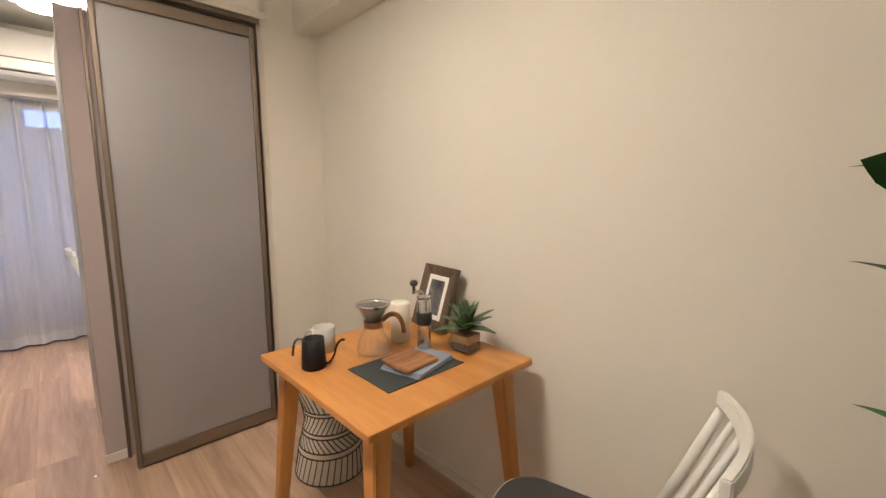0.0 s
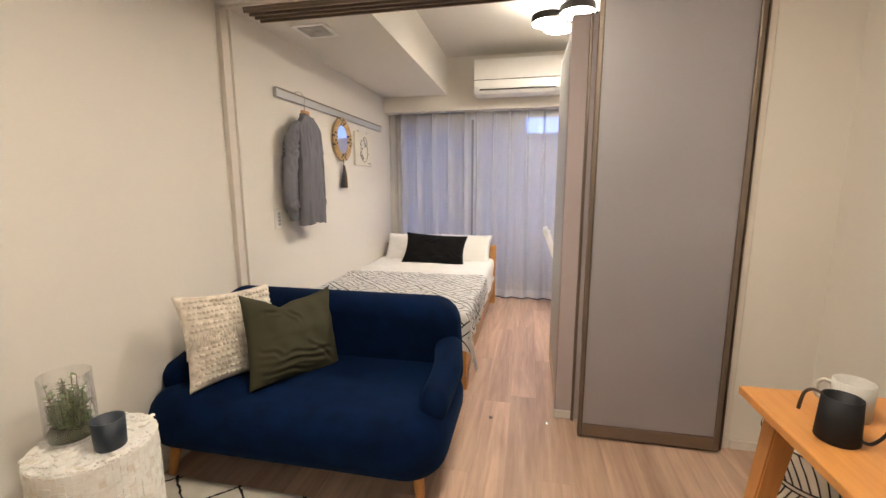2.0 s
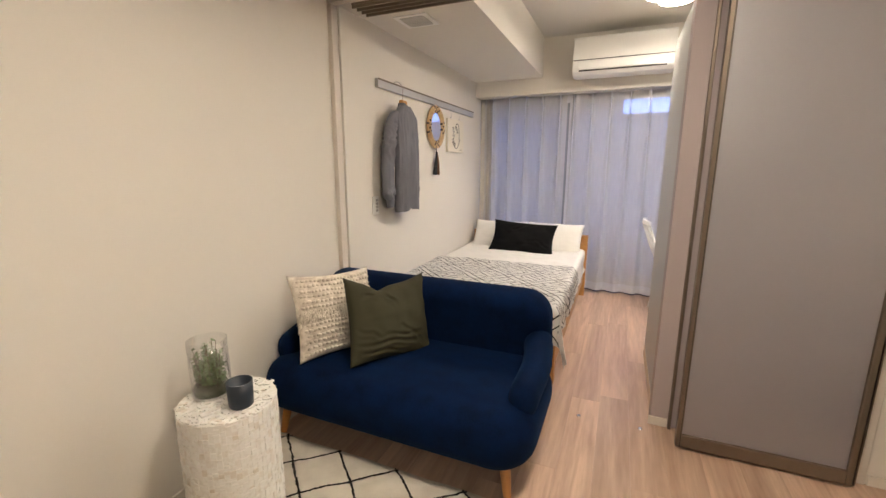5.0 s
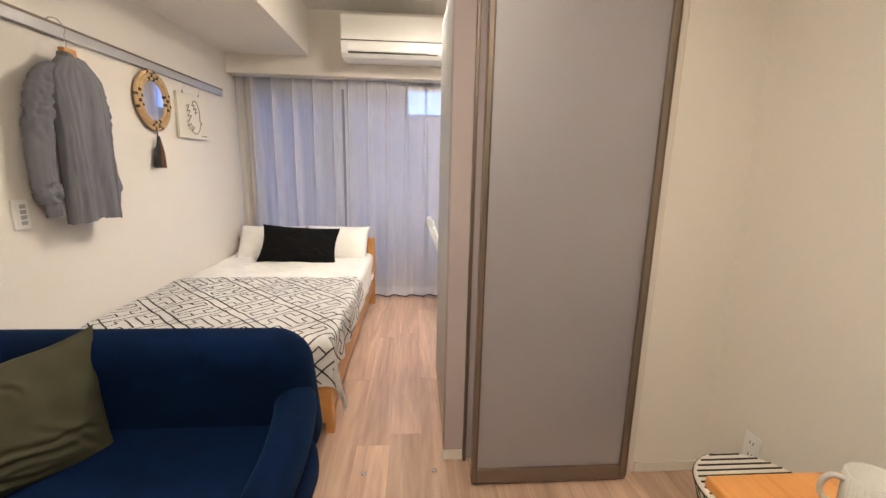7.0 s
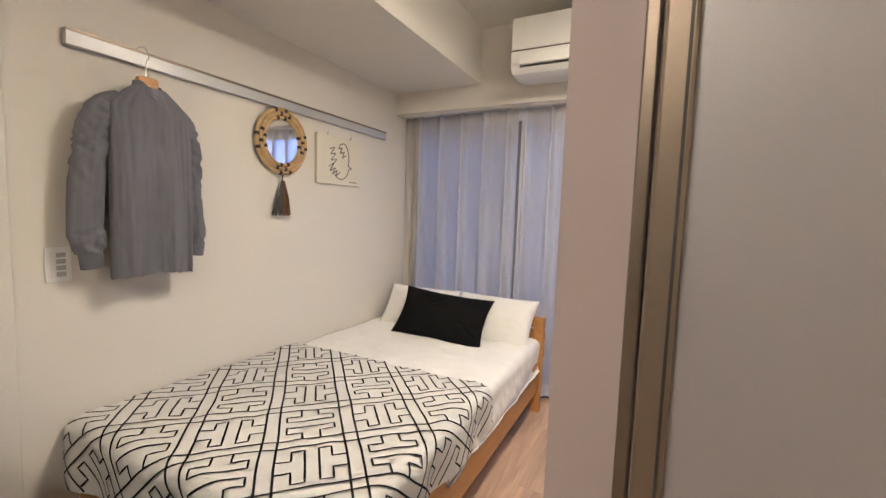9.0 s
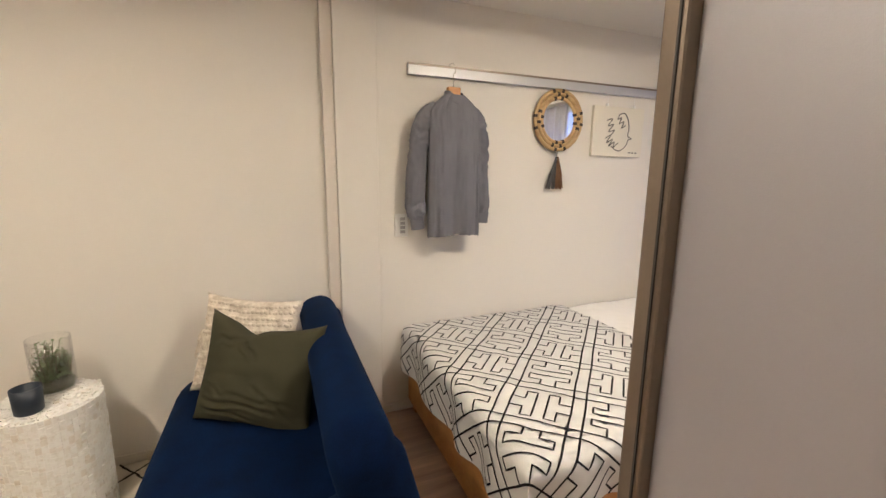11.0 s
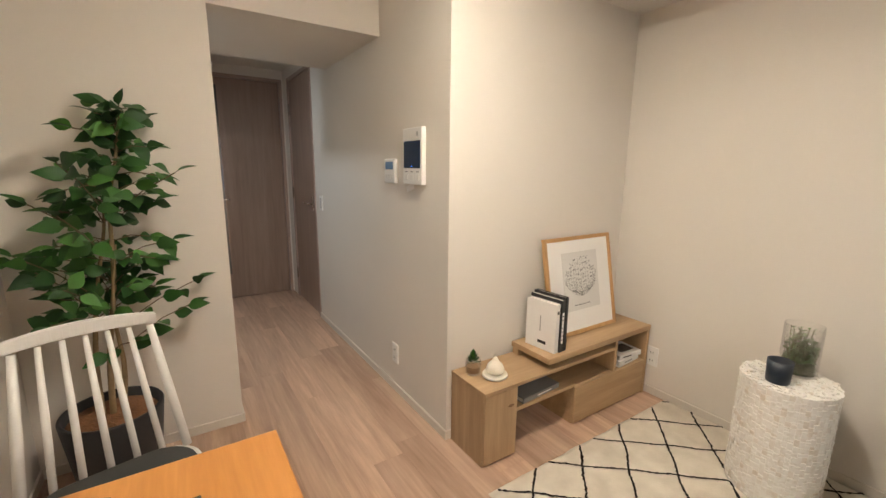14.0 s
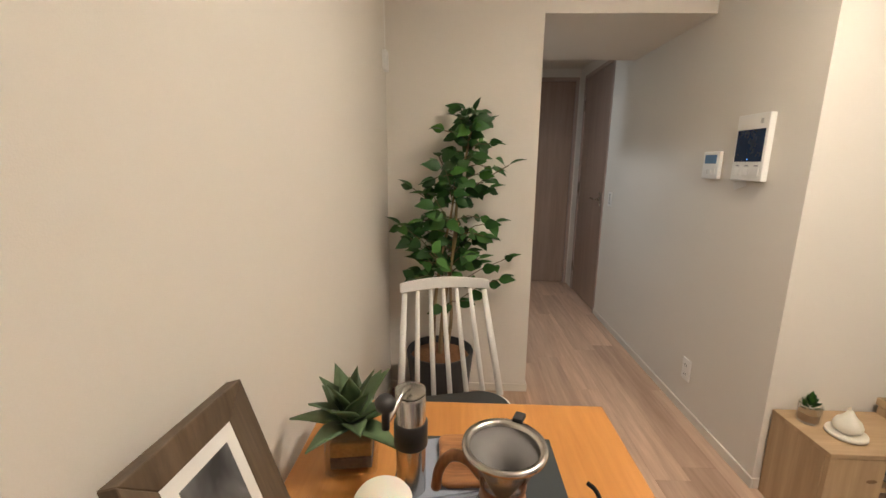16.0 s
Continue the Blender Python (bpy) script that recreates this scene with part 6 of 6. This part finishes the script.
# ---- wardrobe beside the bedroom, ceiling vent ----
M_WARD = plain("pale_grey_melamine", (0.50, 0.50, 0.49), 0.5, vary=0.02, bumped=0.02)
ward = thing("wardrobe", "tall pale grey wardrobe with a light wooden plinth", "wardrobe")
part("carcass", box(0.448, 1.02, 2.7405, 3.50, 0.062, 2.030, 0.003), M_WARD, ward)
part("plinth", box(0.444, 1.02, 2.7405, 3.515, 0, 0.0615, 0.002), wood("plinth_ash", (0.55, 0.42, 0.28), (0.68, 0.55, 0.40), "y", 0.8), ward, "light wooden plinth")
part("door", box(0.4475, 1.018, 3.5005, 3.518, 0.07, 2.025, 0.002), M_WARD, ward)
throwg = tagged(part("seat_throw", pad(-0.17, 0.17, -0.16, 0.14, 0, 0.07, 0.06, 0.03, 0.012), plain("grey_wool", (0.14, 0.14, 0.145), 0.95, vary=0.15, grain=100, bumped=0.6), None, "", True), "folded grey wool throw on the chair by the window", "throw")
throwg.matrix_basis = pose(0.74, 4.42, 0.464, 0, 0, -88)
vent = thing("ceiling_vent", "square white ceiling vent grille under the beam", "vent", pose(-0.985, 2.865, BEAM))
part("frame", box(-0.105, 0.105, -0.105, 0.105, -0.008, -0.0005, 0.003), M_WHITE, vent)
part("opening", box(-0.075, 0.075, -0.075, 0.075, -0.0095, -0.008), M_DARK, vent)
for k in range(9):
    part("slat", box(-0.075, 0.075, -0.072 + 0.018 * k - 0.002, -0.072 + 0.018 * k + 0.003, -0.0125, -0.0080), M_WHITE, vent)

# ---- wall fittings ----
M_SCREEN = plain("dark_blue_screen", (0.008, 0.020, 0.055), 0.12, vary=0.2, bumped=0)
M_LCD = plain("lcd_blue", (0.10, 0.20, 0.34), 0.3, vary=0.05, bumped=0)
inter = thing("intercom", "white video intercom panel with a dark screen", "intercom", pose(XH, 0.115, 1.350))
part("housing", box(0.0005, 0.026, -0.092, 0.092, -0.133, 0.133, 0.004), M_WHITE, inter)
part("screen", box(0.0262, 0.0275, -0.080, 0.080, -0.055, 0.072), M_SCREEN, inter, "dark blue screen")
part("speaker", box(0.0262, 0.0270, 0.045, 0.06, 0.092, 0.112), plain("grey_grille", (0.45, 0.45, 0.44), 0.6), inter)
for y in (-0.055, 0.0, 0.055):
    part("button", box(0.0262, 0.0285, y - 0.016, y + 0.016, -0.112, -0.082, 0.002), M_WHITE, inter)
    part("lettering", box(0.0263, 0.0267, y - 0.012, y + 0.012, -0.074, -0.069), plain("grey_label", (0.35, 0.35, 0.36), 0.6), inter)
part("pilot_lamp", lathe([(0, 0.0014), (0.003, 0.0012), (0.0032, 0)], 12), glow("blue_pilot", (0.1, 0.3, 1.0, 1), 2.5), inter).matrix_basis = pose(0.0276, 0, -0.046, 0, 90, 0)
tag = tagged(part("paper_tag", box(0.0005, 0.0015, -0.035, 0.035, -0.030, 0.0), M_PAPER), "small white paper tag hanging below the intercom", "paper tag")
tag.matrix_basis = pose(XH + 0.004, 0.055, 1.214, 18, 0, 4)
thermo = thing("heating_control", "white heating control with a small blue display", "control panel", pose(XH, -0.146, 1.279))
part("housing", box(0.0005, 0.019, -0.062, 0.062, -0.063, 0.063, 0.004), M_WHITE, thermo)
part("display", box(0.0192, 0.0203, -0.045, 0.045, 0.008, 0.048), M_LCD, thermo, "blue display")
for y in (-0.03, 0.0, 0.03):
    part("button", box(0.0192, 0.0210, y - 0.011, y + 0.011, -0.040, -0.018, 0.002), M_WHITE, thermo)
M_SLOT = plain("socket_slot", (0.08, 0.08, 0.08), 0.6)


def plate_on_wall(name, label, cat, m, w, h, slots, slot_m):
    p = thing(name, label, cat, m)
    part("plate", box(0.0005, 0.008, -w / 2, w / 2, -h / 2, h / 2, 0.002), M_WHITE, p)
    part("insert", box(0.0082, 0.0100, -w * 0.3, w * 0.3, -h * 0.4, h * 0.4, 0.001), M_WHITE, p)
    for y, z, a, b in slots:
        part("slot" if slot_m is M_SLOT else "key", box(0.0101, 0.0112, y - a, y + a, z - b, z + b), slot_m, p)
    return p


two = [(s * 0.007, z, 0.0014, 0.006) for s in (-1, 1) for z in (-0.024, 0.024)]
plate_on_wall("wall_outlet", "white double outlet low on the hall wall", "outlet", pose(XH, -0.130, 0.238), 0.070, 0.115, two, M_SLOT)
plate_on_wall("wall_outlet", "white double outlet beside the low board", "outlet", pose(XL, 0.684, 0.232), 0.070, 0.115, two, M_SLOT)
plate_on_wall("wall_outlet", "white outlet under the table", "outlet", pose(XR, 2.30, 0.27, 0, 0, 180), 0.070, 0.115, two, M_SLOT)
keys = [(0.006, z, 0.013, 0.008) for z in (-0.033, -0.011, 0.011, 0.033)]
M_KEY = plain("switch_key_grey", (0.42, 0.41, 0.40), 0.5)
plate_on_wall("light_switch", "white switch plate with a column of keys beside the shirt", "light switch", pose(XB, 2.785, 1.040), 0.070, 0.118, keys, M_KEY)
plate_on_wall("light_switch", "white switch plate on the hall wall", "light switch", pose(XH, -1.43, 1.010), 0.070, 0.115, keys, M_KEY)
sensor = thing("wall_sensor", "small white box with a cord high on the wall", "sensor", pose(XR, -0.205, 1.748))
part("box", box(-0.022, -0.0005, -0.032, 0.032, -0.045, 0.045, 0.004), M_WHITE, sensor)
part("cord", tube([(-0.010, 0, 0.044), (-0.008, 0, 0.35)], 0.0018, 6), M_WHITE, sensor)
for x, y in ((0.097, 2.562), (0.392, 2.567)):
    st = tagged(part("floor_stud", lathe([(0, 0.0045), (0.008, 0.004), (0.011, 0.001), (0.011, 0.0002)], 18), M_STEEL), "tiny round metal door guide in the floor", "door guide", "door guides")
    st.matrix_basis = pose(x, y, 0.001)

# ---- hall doors ----
d1 = thing("door_1", "pale brown veneered hall end door, shut", "door", kind="structure")
part("leaf", box(0.012, 0.700, YFAR - 0.055, YFAR - 0.018, 0.008, 2.085, 0.002), M_DOOR, d1)
part("frame", box(-0.018, 0.010, YFAR - 0.07, YFAR + 0.008, 0, 2.118, 0.002), M_DOORTRIM, d1)
part("frame", box(0.702, 0.730, YFAR - 0.07, YFAR + 0.008, 0, 2.118, 0.002), M_DOORTRIM, d1)
part("frame", box(0.0102, 0.7018, YFAR - 0.07, YFAR + 0.008, 2.087, 2.118, 0.002), M_DOORTRIM, d1)
part("slit_pane", box(0.548, 0.590, YFAR - 0.0178, YFAR - 0.0165, 0.25, 2.02), plain("slit_glass", (0.30, 0.29, 0.28), 0.12, 0.6, vary=0.05, bumped=0), d1, "narrow glossy glass slit")
d2 = thing("door_2", "pale brown veneered side door in the hall, shut", "door", kind="structure")
part("leaf", box(XH - 0.045, XH - 0.004, -2.310, -1.610, 0.008, 2.068, 0.002), M_DOOR, d2)
part("frame", box(XH - 0.09, XH + 0.008, -2.340, -2.312, 0, 2.0995, 0.002), M_DOORTRIM, d2)
part("frame", box(XH - 0.09, XH + 0.008, -1.608, -1.580, 0, 2.0995, 0.002), M_DOORTRIM, d2)
part("frame", box(XH - 0.09, XH + 0.008, -2.3118, -1.6082, 2.070, 2.0995, 0.002), M_DOORTRIM, d2)
for z in (0.25, 1.05, 1.82):
    part("hinge", tube([(XH + 0.006, -2.308, z - 0.05), (XH + 0.006, -2.308, z + 0.05)], 0.007, 10), M_ALU, d2)


def lever(door, m):
    h = part("door_handle", box(-0.019, 0.019, 0, 0.006, -0.06, 0.06, 0.003), M_STEEL, door, "satin steel lever handle")
    h.matrix_basis = m
    part("lever", tube(curve_pts([(0, 0.006, 0), (0, 0.035, 0), (0.02, 0.045, 0), (0.11, 0.045, 0)], 5), 0.008, 10), M_STEEL, h, "", True)


lever(d2, pose(XH - 0.0035, -1.690, 0.985, 0, 0, -90))
lever(d1, pose(0.622, YFAR - 0.0175, 0.985, 0, 180, 0))
structure("kitchen_wall", box(XHL, XHL + 0.07, -2.50, -1.95, 0, 2.2), M_WALL, "short return wall at the end of the hall", "wall")

# ---- floor ----
structure("subfloor", box(XL - 0.12, XR + 0.12, YFAR - 0.1, 5.25, -0.10, -0.013), M_SUB, "floor base under the planks", "floor")
floor = thing("floor", "pale brown oak-look laminate plank floor", "floor", kind="structure")
PW, PL = 0.148, 1.22
rng = random.Random(31)


def plank_mesh(w, l):
    e = 0.0007
    v = [(0.00015, 0.00015, -0.012), (w - 0.00015, 0.00015, -0.012), (w - 0.00015, l - 0.00015, -0.012), (0.00015, l - 0.00015, -0.012),
         (0.00015, 0.00015, -e), (w - 0.00015, 0.00015, -e), (w - 0.00015, l - 0.00015, -e), (0.00015, l - 0.00015, -e),
         (e, e, 0), (w - e, e, 0), (w - e, l - e, 0), (e, l - e, 0)]
    f = [(0, 1, 5, 4), (1, 2, 6, 5), (2, 3, 7, 6), (3, 0, 4, 7), (4, 5, 9, 8), (5, 6, 10, 9), (6, 7, 11, 10), (7, 4, 8, 11), (8, 9, 10, 11)]
    me = bpy.data.meshes.new("plank")
    me.from_pydata(v, [], f)
    me.materials.append(M_FLOOR)
    return me


full = plank_mesh(PW, PL)
col, x = 0, XL
while x < XR:
    w = min(PW, XR - x)
    y = (YFAR if x + w > XH else YB - 0.05) - rng.uniform(0.1, PL * 0.9)
    low = YFAR - 0.06 if x + w > XH else YB - 0.08
    while y < 5.20:
        y0, y1 = max(y, low), min(y + PL, 5.20)
        if y1 - y0 > 0.02:
            whole = w == PW and y1 - y0 > PL - 1e-6
            pk = new("plank", full if whole else plank_mesh(w, y1 - y0))
            pk.parent = floor
            pk.location = (x, y0, 0)
        y += PL
    x += PW
